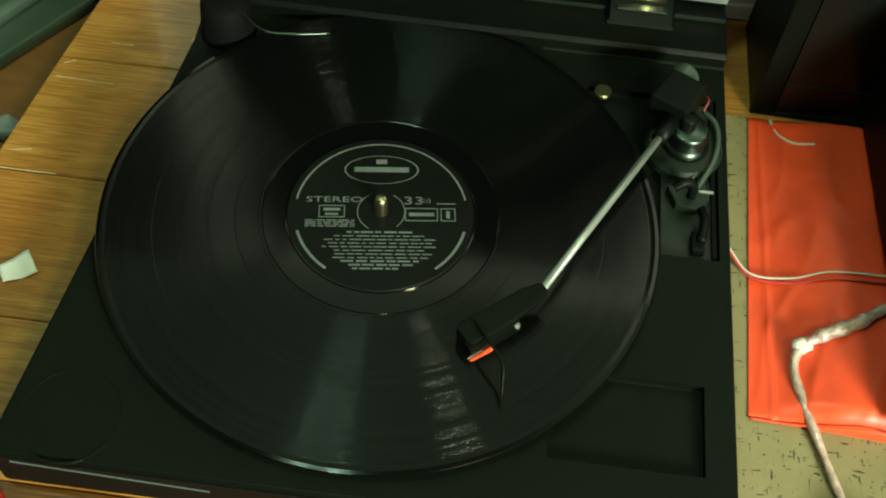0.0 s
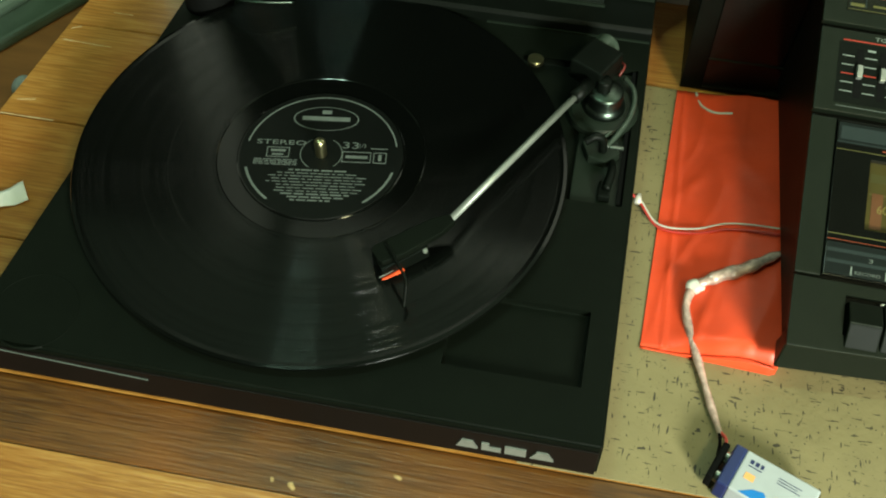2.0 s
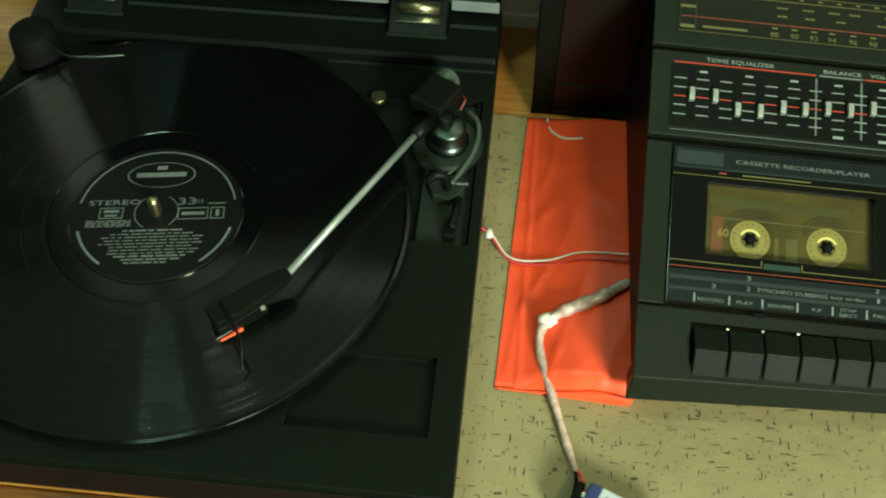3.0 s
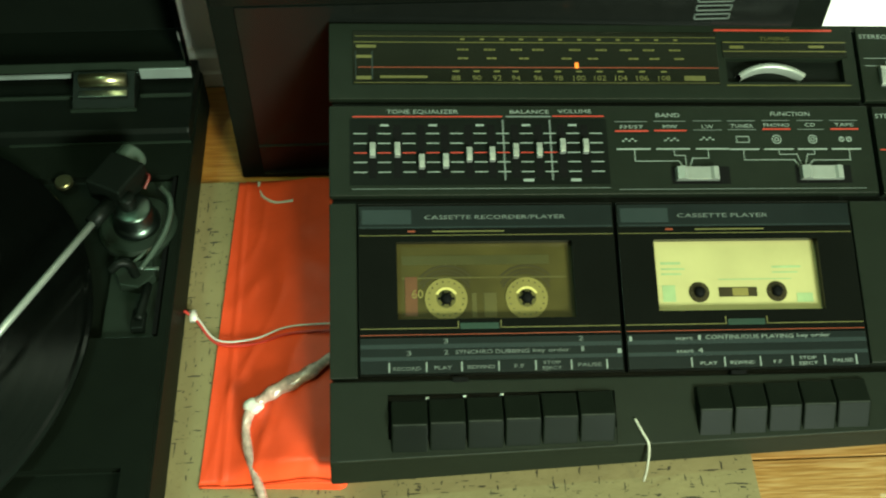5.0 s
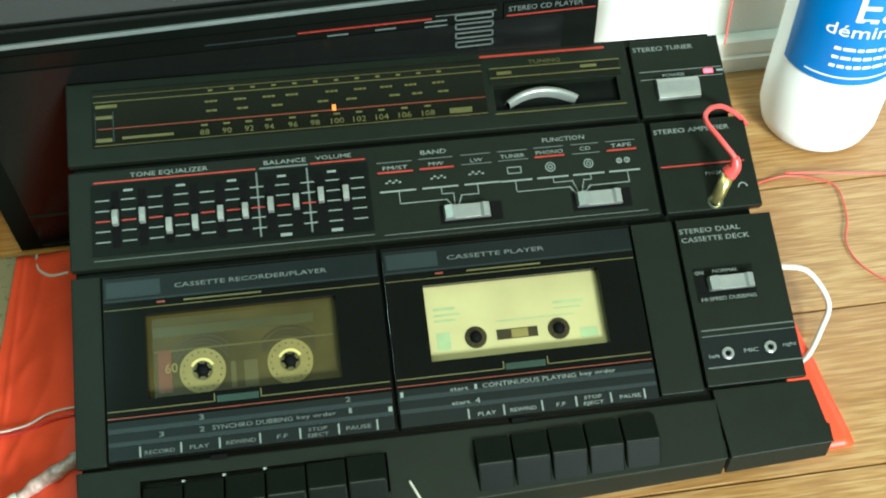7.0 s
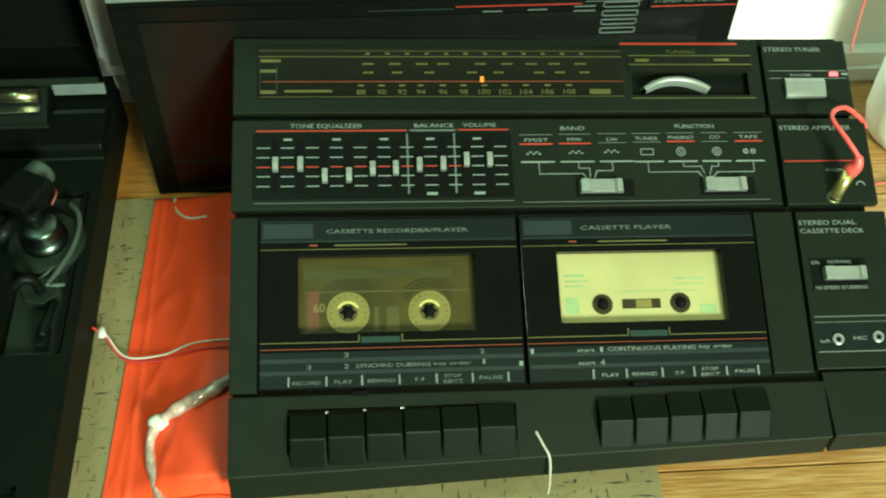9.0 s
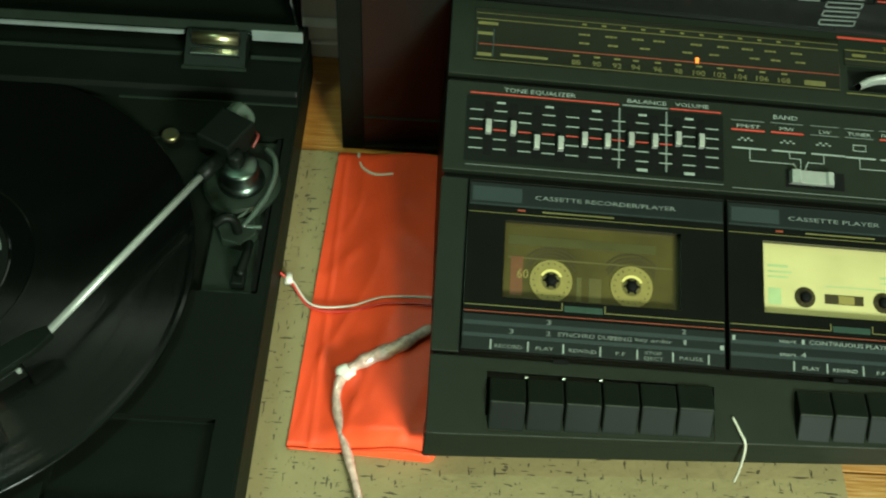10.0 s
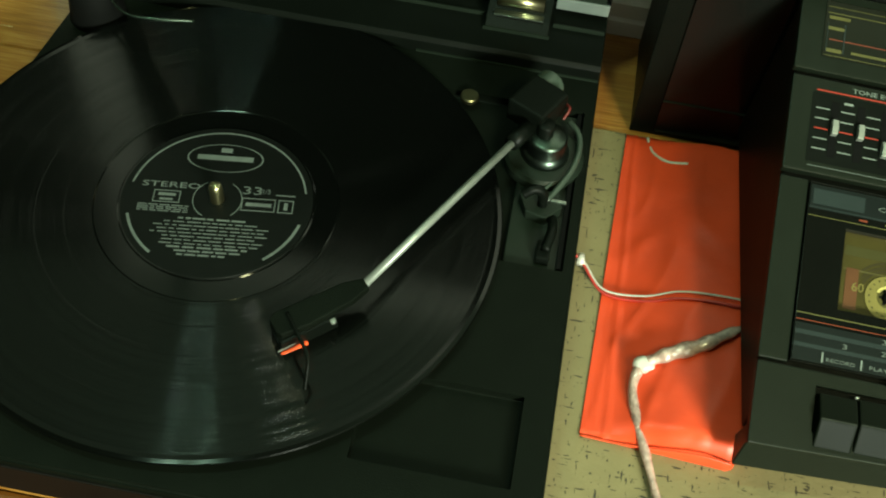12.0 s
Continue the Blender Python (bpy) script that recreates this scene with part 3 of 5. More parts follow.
# arm well floor and slot
part("well_plate", one_box(-0.0545, -0.0245, 0.0745, 0.1865, TOP - 0.0059, TOP - 0.0035, 0.0006), M_GREYARM, tt)
part("well_slot", one_box(-0.0262, -0.0238, 0.0745, 0.1875, TOP - 0.0058, TOP - 0.0012), M_RUBBER, tt)
part("rear_deck", prism([(0.2152, TOP - 0.002), (0.2152, TOP + 0.008), (0.2175, TOP + 0.0105), (0.278, TOP + 0.0105), (0.278, TOP - 0.002)], plinth_left(0.22) + 0.002, -0.0175, "x", 0.0008), M_BLACK, tt)
part("edge_line", one_box(-0.1285, -0.0175, 0.2142, 0.2151, TOP + 0.0001, TOP + 0.0016), M_GREYARM, tt)
part("start_ring", lathe([(0.0236, -0.0008), (0.0240, 0.00025), (0.0246, 0.00025), (0.0252, -0.0008)], 56, (-0.3375, -0.0635, TOP - 0.0001)), M_PLINTH, tt, smooth=True)
part("lid_stay", lathe([(0, 0.026), (0.011, 0.026), (0.0145, 0.023), (0.0155, 0.012), (0.0165, 0.003), (0.017, 0.0), (0, 0)], 32, (-0.3205, 0.1985, TOP)), M_RUBBER, tt, smooth=True)
part("stay_lever", rod([(-0.3150, 0.1960, TOP + 0.0250), (-0.3071, 0.1901, TOP + 0.0240), (-0.2931, 0.1801, TOP + 0.0225), (-0.2746, 0.1813, TOP + 0.0215), (-0.2553, 0.1875, TOP + 0.0190)], 0.0008, 8), M_CUP, tt, "thin bent wire lever", smooth=True)
# platter
CX, CY = -0.2073, 0.0719
part("platter", lathe([(0, 0.0), (0.143, 0.0), (0.1462, 0.0012), (0.1468, 0.0040), (0.1455, 0.0052), (0, 0.0052)], 128, (CX, CY, TOP + 0.0006)), M_BLACK, tt, smooth=False)
part("spindle", lathe([(0.0036, 0), (0.0036, 0.0175), (0.0032, 0.0195), (0.002, 0.0208), (0, 0.0212)], 24, (CX, CY, TOP)), M_BRASS, tt, "brass spindle", smooth=True)
part("speed_knob", lathe([(0.0054, 0.0), (0.0054, 0.0022), (0.0046, 0.0030), (0.0, 0.0030)], 32, (-0.0905, 0.1838, TOP - 0.0001)), M_BRASS, tt, "brass coloured adapter knob", smooth=False)

# tone arm
M_DARKRED = mat("dark_red_wire", (0.10, 0.012, 0.010), rough=0.4, var=0.2, scale=200)
M_RAIL = mat("grey_rail", (0.032, 0.044, 0.033), rough=0.34, var=0.25, scale=90)
arm = part("tonearm", rod([(-0.0575, 0.1405, 0.0615), (-0.1187, 0.0265, 0.0612)], 0.0021, 14), M_SILVER, tt, "chrome tone arm tube", smooth=True)
part("arm_base", lathe([(0.0, 0.0), (0.0225, 0.0), (0.0225, 0.005), (0.0205, 0.0068), (0.0150, 0.0075), (0.0, 0.0075)], 48, (-0.0420, 0.1490, TOP - 0.004)), M_GREYARM, tt, smooth=False)
part("bearing_cup", lathe([(0.0, 0.0150), (0.0098, 0.0150), (0.0108, 0.0142), (0.0112, 0.0128), (0.0112, 0.0060), (0.0122, 0.0048), (0.0134, 0.0030), (0.0136, 0.0), (0, 0)], 48, (-0.0420, 0.1490, TOP + 0.0030)), M_CUP, tt, "dull metal bearing cup", smooth=True)
part("pivot_pillar", lathe([(0.0, 0.0080), (0.0042, 0.0080), (0.0048, 0.0072), (0.0048, 0.0)], 24, (-0.0440, 0.1500, TOP + 0.0180)), M_BLACK, tt, smooth=True)
way = Vector((-0.0612, -0.114, 0)).normalized()
side = Vector((-way.y, way.x, 0))
turn = Matrix((side, way, (0, 0, 1))).transposed().to_4x4()
turn.translation = (-0.0512, 0.1645, 0.062)
blk = one_box(-0.0118, 0.0118, -0.0135, 0.0125, -0.008, 0.0075, 0.0018, 2)
bmesh.ops.transform(blk, matrix=turn, verts=blk.verts)
part("arm_housing", blk, M_BLACK, tt, "black arm housing")
part("arm_collar", rod([(-0.0535, 0.1480, 0.0612), (-0.0612, 0.1340, 0.0614)], 0.0045, 14), M_BLACK, tt, smooth=True)
cw = lathe([(0, -0.006), (0.0075, -0.006), (0.0086, -0.0045), (0.0086, 0.0045), (0.0075, 0.006), (0, 0.006)], 32)
bmesh.ops.transform(cw, matrix=Matrix.Translation((-0.0475, 0.1835, 0.0585)) @ turn.to_3x3().to_4x4() @ pose(0, 0, 0, 90, 0, 0), verts=cw.verts)
part("counterweight", cw, M_RAIL, tt, smooth=False)
part("arm_rest", rod([(-0.0385, 0.112, TOP - 0.004), (-0.0395, 0.112, TOP + 0.012), (-0.0445, 0.111, TOP + 0.016), (-0.050, 0.1085, TOP + 0.013)], 0.0028, 8), M_BLACK, tt, smooth=True)
part("cue_lever", rod([(-0.032, 0.107, TOP - 0.001), (-0.0315, 0.095, TOP + 0.004), (-0.0335, 0.082, TOP + 0.003)], 0.0027, 8), M_BLACK, tt, smooth=True)
part("lever_pin", one_box(-0.0345, -0.0260, 0.1150, 0.1172, TOP + 0.002, TOP + 0.0035, 0.0004), M_CHROME, tt)
part("lift_bracket", prism([(-0.052, 0.118), (-0.031, 0.124), (-0.028, 0.112), (-0.036, 0.103), (-0.047, 0.106)], TOP - 0.004, TOP + 0.003, "z", 0.0008), M_GREYARM, tt)
part("bracket_block", one_box(-0.038, -0.0305, 0.077, 0.090, TOP - 0.004, TOP + 0.0015, 0.0012), M_BLACK, tt)
part("guard_rail", rod([(-0.0310, 0.1745, TOP + 0.005), (-0.0250, 0.1660, TOP + 0.0055), (-0.0232, 0.1540, TOP + 0.005), (-0.0255, 0.1400, TOP + 0.004), (-0.0310, 0.1270, TOP + 0.003), (-0.0365, 0.1160, TOP + 0.002)], 0.0017, 10), M_RAIL, tt, "grey curved guard rail", smooth=True)
part("inner_rail", rod([(-0.0285, 0.1560, TOP + 0.002), (-0.0292, 0.1440, TOP + 0.002), (-0.0350, 0.1300, TOP + 0.0015), (-0.0420, 0.1210, TOP + 0.001)], 0.0012, 8), M_RAIL, tt, smooth=True)
part("wire_loop", rod([(-0.0360, 0.1720, TOP + 0.022), (-0.0330, 0.1660, TOP + 0.024), (-0.0355, 0.1600, TOP + 0.021)], 0.0008, 8), M_DARKRED, tt, "dark red arm wire", smooth=True)
hd = Vector((-0.031, -0.0255, -0.004)).normalized()
hs = Vector((-hd.y, hd.x, 0)).normalized()
hm = Matrix((hd, hs, hd.cross(hs))).transposed().to_4x4()
hm.translation = (-0.1205, 0.0245, 0.0610)
hb = prism([(-0.004, 0.003), (0.006, 0.0058), (0.030, 0.0072), (0.0440, 0.0060), (0.0455, 0.003), (0.0455, -0.005), (0.042, -0.0070), (0.006, -0.0058), (-0.004, -0.003)], -0.0022, 0.0022, "z", 0.0008)
bmesh.ops.transform(hb, matrix=hm, verts=hb.verts)
head = part("headshell", hb, M_PLINTH, tt, "charcoal headshell")
cb = one_box(0.016, 0.0458, -0.0060, 0.0078, -0.0125, -0.0022, 0.0012)
bmesh.ops.transform(cb, matrix=hm, verts=cb.verts)
part("cartridge", cb, M_BLACK, head)
sb = one_box(0.0330, 0.0475, 0.0074, 0.0096, -0.0128, -0.0100, 0.0006)
bmesh.ops.transform(sb, matrix=hm, verts=sb.verts)
part("stylus_holder", sb, M_STYLUS, head, "orange stylus holder")
sb = one_box(0.0390, 0.0480, 0.0076, 0.0081, -0.0082, -0.0074, 0.0001)
bmesh.ops.transform(sb, matrix=hm, verts=sb.verts)
part("cartridge_rib", sb, M_SILVER, head)
part("finger_lift", rod([(-0.1500, 0.0015, 0.0640), (-0.1425, -0.0085, 0.0642), (-0.1350, -0.0188, 0.0625), (-0.1338, -0.0260, 0.0570), (-0.1335, -0.0310, 0.0530)], 0.0009, 8), M_BLACK, head, smooth=True)
sc = lathe([(0, 0.0012), (0.0014, 0.001), (0.0014, -0.001), (0, -0.001)], 12)
bmesh.ops.transform(sc, matrix=hm @ Matrix.Translation((0.0185, 0.0082, -0.0035)), verts=sc.verts)
part("screw", sc, M_SILVER, head)
# dust cover, raised
lid = part("dust_cover", one_box(-0.3300, -0.0290, 0.2985, 0.3012, TOP + 0.016, TOP + 0.405, 0.0008), M_SMOKE, tt, "raised smoked dust cover")
part("cover_wall", prism([(-0.3390, 0.2575), (-0.0206, 0.2575), (-0.0320, 0.2984), (-0.3270, 0.2984)], TOP + 0.0165, TOP + 0.0192, "z", 0.0005), M_SMOKE, lid)
for x, taper in ((-0.342, 0.012), (-0.0202, -0.0115)):
    part("cover_wall", prism([(x, 0.2575), (x + 0.0027, 0.2575), (x + 0.0027 + taper, 0.2984), (x + taper, 0.2984)], TOP + 0.0165, TOP + 0.405, "z", 0.0005), M_SHEET, lid)
part("cover_rib", one_box(-0.3390, -0.0205, 0.2566, 0.2574, TOP + 0.0216, TOP + 0.0285), M_GREYARM, lid)
part("cover_edge", one_box(-0.3415, -0.0930, 0.2560, 0.2574, TOP + 0.0172, TOP + 0.0200), M_STRIP, lid, "bright edge of the cover with painted reflection")
# thicker at the right end: a reflection built as a bright strip
part("cover_edge", one_box(-0.0500, -0.018, 0.2555, 0.2574, TOP + 0.0155, TOP + 0.0235, 0.0005), M_STRIP, lid, "bright edge of the cover with painted reflection")
# the cover leans back a little
lid.matrix_world = Matrix.Translation((0, 0.2566, TOP + 0.0156)) @ Matrix.Rotation(radians(-1.5), 4, "X") @ Matrix.Translation((0, -0.2566, -TOP - 0.0156))
for xa, xb in ((-0.271, -0.0925), (-0.050, -0.0185)):
    part("deck_rib", one_box(xa, xb, 0.2440, 0.2455, TOP + 0.0104, TOP + 0.0128, 0.0003), M_GREYARM, tt)
for x in (-0.311, -0.0905):
    hg = part("hinge", prism([(0.2335, TOP + 0.010), (0.2335, TOP + 0.0125), (0.240, TOP + 0.0165), (0.2555, TOP + 0.0235), (0.2555, TOP + 0.010)], x, x + 0.0385, "x", 0.0006), M_BLACK, tt)
    part("hinge_barrel", rod([(x + 0.005, 0.2485, TOP + 0.0225), (x + 0.0335, 0.2485, TOP + 0.0225)], 0.0042, 16), M_BRASS, hg, "shiny brass hinge barrel", smooth=True)
    part("hinge_leaf", one_box(x + 0.004, x + 0.0345, 0.2385, 0.2445, TOP + 0.0170, TOP + 0.0182, 0.0004), M_CHROME, hg)
    part("hinge_lip", one_box(x - 0.001, x + 0.0395, 0.2322, 0.2334, TOP + 0.0106, TOP + 0.0128), M_GREYARM, hg)

# ---- record on the platter ----
RZ = TOP + 0.0060
rec = thing("vinyl_record", "black vinyl long-play record on the platter", "record", pose(CX, CY, RZ))
prof = [(0.0036, 0.0), (0.147, 0.0), (0.1500, 0.0003), (0.1505, 0.0010), (0.1500, 0.0017), (0.1480, 0.0020)]
r = 0.1462
for gap in (0.1455, 0.1212, 0.1080, 0.0925, 0.0780, 0.0655):
    prof += [(gap + 0.0003, 0.0018), (gap, 0.00177), (gap - 0.0005, 0.00177), (gap - 0.0008, 0.0018)]
prof += [(0.0640, 0.0018), (0.0632, 0.0014), (0.0515, 0.0014), (0.0508, 0.0019), (0.0036, 0.0019)]
prof.append(prof[0])
part("disc", lathe(prof, 160), M_VINYL, rec, smooth=False)
lab = part("label", lathe([(0.0037, 0.00192), (0.0037, 0.0021), (0.0498, 0.0021), (0.0500, 0.00192)], 80), M_LABELK, rec, "black paper label")
LZ = 0.00212


def arc_band(bm, r0, r1, a0, a1, z, n=24):
    va = [[bm.verts.new((r * math.cos(radians(a0 + (a1 - a0) * i / n)), r * math.sin(radians(a0 + (a1 - a0) * i / n)), z)) for r in (r0, r1)] for i in range(n + 1)]
    for p, q in zip(va, va[1:]):
        bm.faces.new((p[0], p[1], q[1], q[0]))


bm = bmesh.new()
arc_band(bm, 0.0458, 0.0468, 10, 170, LZ, 48)
arc_band(bm, 0.0455, 0.0470, 196, 232, LZ)
arc_band(bm, 0.0455, 0.0470, 308, 344, LZ)
arc_band(bm, 0.0125, 0.0130, -50, 60, LZ)
arc_band(bm, 0.0125, 0.0130, 120, 240, LZ)
tagged(part("label_ring", bm, M_LABELP, lab), kind="stuff")
bm = bmesh.new()
arc_band(bm, 0.96, 1.0, 0, 360, 0, 48)
for v in bm.verts:
    v.co = (v.co.x * 0.0205, 0.0285 + v.co.y * 0.0098, LZ)
merge(bm, bars([(-0.015, 0.015, 0.0268, 0.0302, LZ), (-0.003, 0.003, 0.0325, 0.0355, LZ)]))
tagged(part("label_badge", bm, M_LABELP, lab), kind="stuff")
bm = text_bm("STEREO", -0.0405, -0.0100, 0.0062, 0.0036, LZ)
merge(bm, text_bm("33", 0.0125, 0.0225, 0.0050, 0.0052, LZ))
merge(bm, text_bm("1/3", 0.0230, 0.0268, 0.0060, 0.0030, LZ))
tagged(part("label_words", bm, M_LABELP, lab), kind="stuff")


def frame_bars(x0, x1, y0, y1, t):
    return [(x0, x1, y1 - t, y1, LZ), (x0, x1, y0, y0 + t, LZ), (x0, x0 + t, y0 + t, y1 - t, LZ), (x1 - t, x1, y0 + t, y1 - t, LZ)]


rows = frame_bars(-0.0335, -0.0195, -0.0040, 0.0040, 0.0005) + frame_bars(0.0128, 0.0305, -0.0060, 0.0025, 0.0005) + frame_bars(0.0320, 0.0400, -0.0060, 0.0025, 0.0005)
rows += [(-0.0310, -0.0220, 0.0004, 0.0022, LZ), (-0.0300, -0.0230, -0.0025, -0.0012, LZ), (0.0150, 0.0285, -0.0028, -0.0006, LZ), (0.0350, 0.0370, -0.0040, 0.0008, LZ), (0.0300, 0.0405, 0.0052, 0.0058, LZ)]
random.seed(5)
for k in range(4):
    x = -0.0405
    while x < -0.014:
        l = random.uniform(0.002, 0.006)
        rows.append((x, min(-0.014, x + l), -0.0062 - 0.0013 * k, -0.0056 - 0.0013 * k, LZ))
        x += l + 0.001
for k in range(11):
    w = (0.020, 0.026, 0.029, 0.027, 0.029, 0.024, 0.027, 0.025, 0.020, 0.018, 0.012)[k]
    x = -w + random.uniform(-0.003, 0.003)
    while x < w - 0.003:
        l = random.uniform(0.002, 0.0075)
        rows.append((x, min(w, x + l), -0.0140 - 0.0023 * k, (-0.0134 if 0 < k < 8 else -0.0130) - 0.0023 * k, LZ))
        x += l + random.uniform(0.0007, 0.0016)
tagged(part("label_print", bars(rows), M_LABELP, lab), kind="stuff")
rec.matrix_world = pose(CX, CY, RZ, 0, 0, 8)

# ---- cassette, tuner and amplifier console ----
deck = thing("stereo_console", "black sloping stereo console with two cassette decks", "stereo")
dm = Matrix(((0.99872942, 0.00736274, 0.04985317), (0.01077679, 0.93517912, -0.35401112), (-0.04922813, 0.35409858, 0.93391155))).to_4x4()
dm.translation = (0.0770, -0.0100, 0.0481)
deck.matrix_world = dm
MM = 0.001


def dbox(u0, u1, v0, v1, w0, w1, bevel=0.0, seg=2):
    return one_box(u0 * MM, u1 * MM, v0 * MM, v1 * MM, w0 * MM, w1 * MM, bevel * MM, seg)


def dbars(rows, w):
    return bars([(a * MM, b * MM, c * MM, d * MM, w * MM) for a, b, c, d in rows])


def dtext(words, u0, u1, v, h, w):
    return text_bm(words, u0 * MM, u1 * MM, v * MM, 0.86 * h * MM, w * MM)


chassis = part("chassis", prism([(0.0145, -0.0045), (0.0080, -0.0180), (0.199, -0.1010), (0.2365, -0.0045)], -0.0025, 0.3465, "x", 0.0012), M_BLACK, deck)
carve(chassis, [dbox(14, 144, 46, 120, -16, 2), dbox(152, 275, 46, 120, -16, 2), dbox(24, 142, 1.5, 33, -14, 2), dbox(180.5, 275.5, 4, 35, -14, 2)])


def front_v(u):
    return (-1.0 + 0.0335 * u) * MM


def lip(u0, u1):
    bm = bmesh.new()
    ends = []
    for u in (u0, u1):
        k = 1 - 0.40 * u / 360
        f = front_v(u)
        ends.append([bm.verts.new((u * MM, v, w)) for v, w in ((f + 0.0002, -0.0004), (f - 0.0002, -0.0030), (f - 0.0090 * k, -0.0225 * k), (f + 0.006, -0.0215 * k), (f + 0.010, -0.0030), (f + 0.010, -0.0004))])
    n_ = len(ends[0])
    bm.faces.new(ends[0])
    bm.faces.new(ends[1][::-1])
    for q in range(n_):
        bm.faces.new((ends[0][q], ends[1][q], ends[1][(q + 1) % n_], ends[0][(q + 1) % n_]))
    bmesh.ops.recalc_face_normals(bm, faces=bm.faces)
    bmesh.ops.bevel(bm, geom=list(bm.edges), offset=0.0006, segments=2, affect="EDGES")
    return bm


part("front_lip", lip(-4, 306.6), M_DECK, deck)
part("front_lip", lip(307.9, 361.5), M_DECK, deck)
part("joint_backing", dbox(303, 311, 11.5, 44, -14, -5.2), M_RUBBER, deck)
tun = part("tuner_panel", dbox(-4, 295, 193.5, 239.5, -5, 0, 0.9), M_DECK, deck)
carve(tun, [dbox(219, 287, 204, 218.5, -10, 3)])
part("top_ledge", dbox(-2, 343, 236, 240.2, -7, -1.0, 0.6), M_BLACK, deck)
part("tuner_side_panel", dbox(297.2, 347.5, 192.5, 238.5, -5, 0, 0.9), M_DECK, deck)
amp = part("amplifier_panel", dbox(-4, 297, 137.5, 189.5, -5, 0.6, 0.9), M_DECK, deck)
part("amplifier_side_panel", dbox(299.8, 352, 137, 189, -5, 0.6, 0.9), M_DECK, deck)
part("left_frame", dbox(-4, 10.2, 40.5, 133.8, -5, 0, 0.7), M_DECK, deck)
part("centre_frame", dbox(279.4, 301.4, 43.5, 133.2, -5, 0, 0.7), M_DECK, deck)
part("right_panel", dbox(303.4, 355, 45, 133.2, -5, 0, 0.7), M_DECK, deck)
kb = part("key_panel", prism([(-0.004, front_v(-4)), (0.306, front_v(306)), (0.306, 0.0388), (-0.004, 0.0388)], -0.005, 0.0, "z", 0.0007), M_DECK, deck)
carve(kb, [dbox(25, 141, 2.0, 32, -12, 5), dbox(181.5, 274.5, 6.4, 36, -12, 5)])
part("key_side_panel", prism([(0.3082, front_v(308.2)), (0.3615, front_v(361.5)), (0.3560, 0.0435), (0.3052, 0.0435)], -0.005, 0.0, "z", 0.0007), M_DECK, deck)
# tuner dial
M_DIMRED = mat("dim_red_print", (0.13, 0.022, 0.008), rough=0.4, var=0.2, scale=200)
dial = part("dial_window", dbox(9, 214.5, 202.5, 234.5, 0.02, 0.5, 0.2), M_DIAL, deck, "dark tuner dial with yellow print")
part("tuning_window", dbox(217.5, 290, 219.2, 228.8, 0.02, 0.5, 0.2), M_DIAL, deck)
rows = [(10, 214, 231.1, 231.4), (10, 214, 227.4, 227.9), (10, 214, 203.1, 203.4), (218, 290, 228.2, 228.8), (218, 290, 222.6, 223.2), (218, 290, 201.6, 202.2)]
nums = ["88", "90", "92", "94", "96", "98", "100", "102", "104", "106", "108"]
us = [65.8, 77.2, 88.6, 99, 111.3, 122.8, 134.5, 146.2, 158, 170.2, 182.6]
for u in us:
    rows.append((u - 1.7, u + 1.7, 209.6, 210.6))
random.seed(3)
for u in (70, 85, 100, 112, 133, 148, 162, 175, 190):
    rows += [(u - 3.2, u - 1.2, 222.7, 223.8), (u - 0.8, u + 1.2, 222.7, 223.8), (u + 1.6, u + 3.2, 222.7, 223.8)]
for u in (70, 86, 104, 128, 143, 166, 178, 192):
    rows += [(u - 2.8, u - 0.3, 217.4, 218.5), (u + 0.1, u + 2.8, 217.4, 218.5)]
rows += [(11, 22, 224.2, 226.0), (11, 20, 218.0, 219.8), (11, 19, 205.2, 207.2), (24, 50, 206.0, 207.4), (194, 206, 204.6, 207.6), (222, 230, 224.6, 226.4), (268, 277, 225.0, 226.6)]
for u in range(70, 200, 11):
    rows.append((u - 1.2, u + 1.2, 229.0, 230.2))
tagged(part("dial_print", dbars(rows, 0.52), M_YELL, dial), kind="stuff")
bm = bmesh.new()
for n_, u in zip(nums, us):
    merge(bm, dtext(n_, u - (2.4 if len(n_) == 2 else 3.4), u + (2.4 if len(n_) == 2 else 3.4), 204.6, 3.6, 0.52))
merge(bm, dtext("TUNING", 240, 257.5, 230.0, 2.6, 0.1))
tagged(part("dial_number_print", bm, M_YELL, dial), kind="stuff")
part("dial_red_line", dbars([(12, 214, 212.2, 212.7)], 0.52), M_DIMRED, dial)
part("dial_pointer", dbox(132.4, 134.4, 212.0, 215.4, 0.55, 0.8), M_POINTER, dial, "glowing orange pointer")
tagged(part("dial_glints", dbars([(10.5, 10.9, 205, 222), (19.4, 20.1, 205, 222)], 0.6), M_BANDL, dial), kind="stuff")
part("wheel_well", dbox(219, 287, 204, 218.5, -9.5, -7.5), M_RUBBER, deck)
wheel = bmesh.new()
prev = None
for k in range(33):
    ang = radians(52 + 76 * k / 32)
    ring = [wheel.verts.new((0.2445 + q * math.cos(ang), 0.1832 + q * math.sin(ang), h)) for q, h in ((0.0285, -0.006), (0.0290, 0.0006), (0.0305, 0.0018), (0.0322, 0.0012), (0.0327, -0.006))]
    if prev:
        for m_ in range(4):
            wheel.faces.new((prev[m_], prev[m_ + 1], ring[m_ + 1], ring[m_]))
    prev = ring
bmesh.ops.recalc_face_normals(wheel, faces=wheel.faces)
part("tuning_wheel", wheel, M_SILVER, deck, "silver thumb wheel", smooth=True)
part("red_trim", dbars([(214, 283, 235.6, 236.8)], 0.05), M_RED, deck)
bm = dtext("STEREO TUNER", 298.6, 332.5, 231.4, 3.0, 0.05)
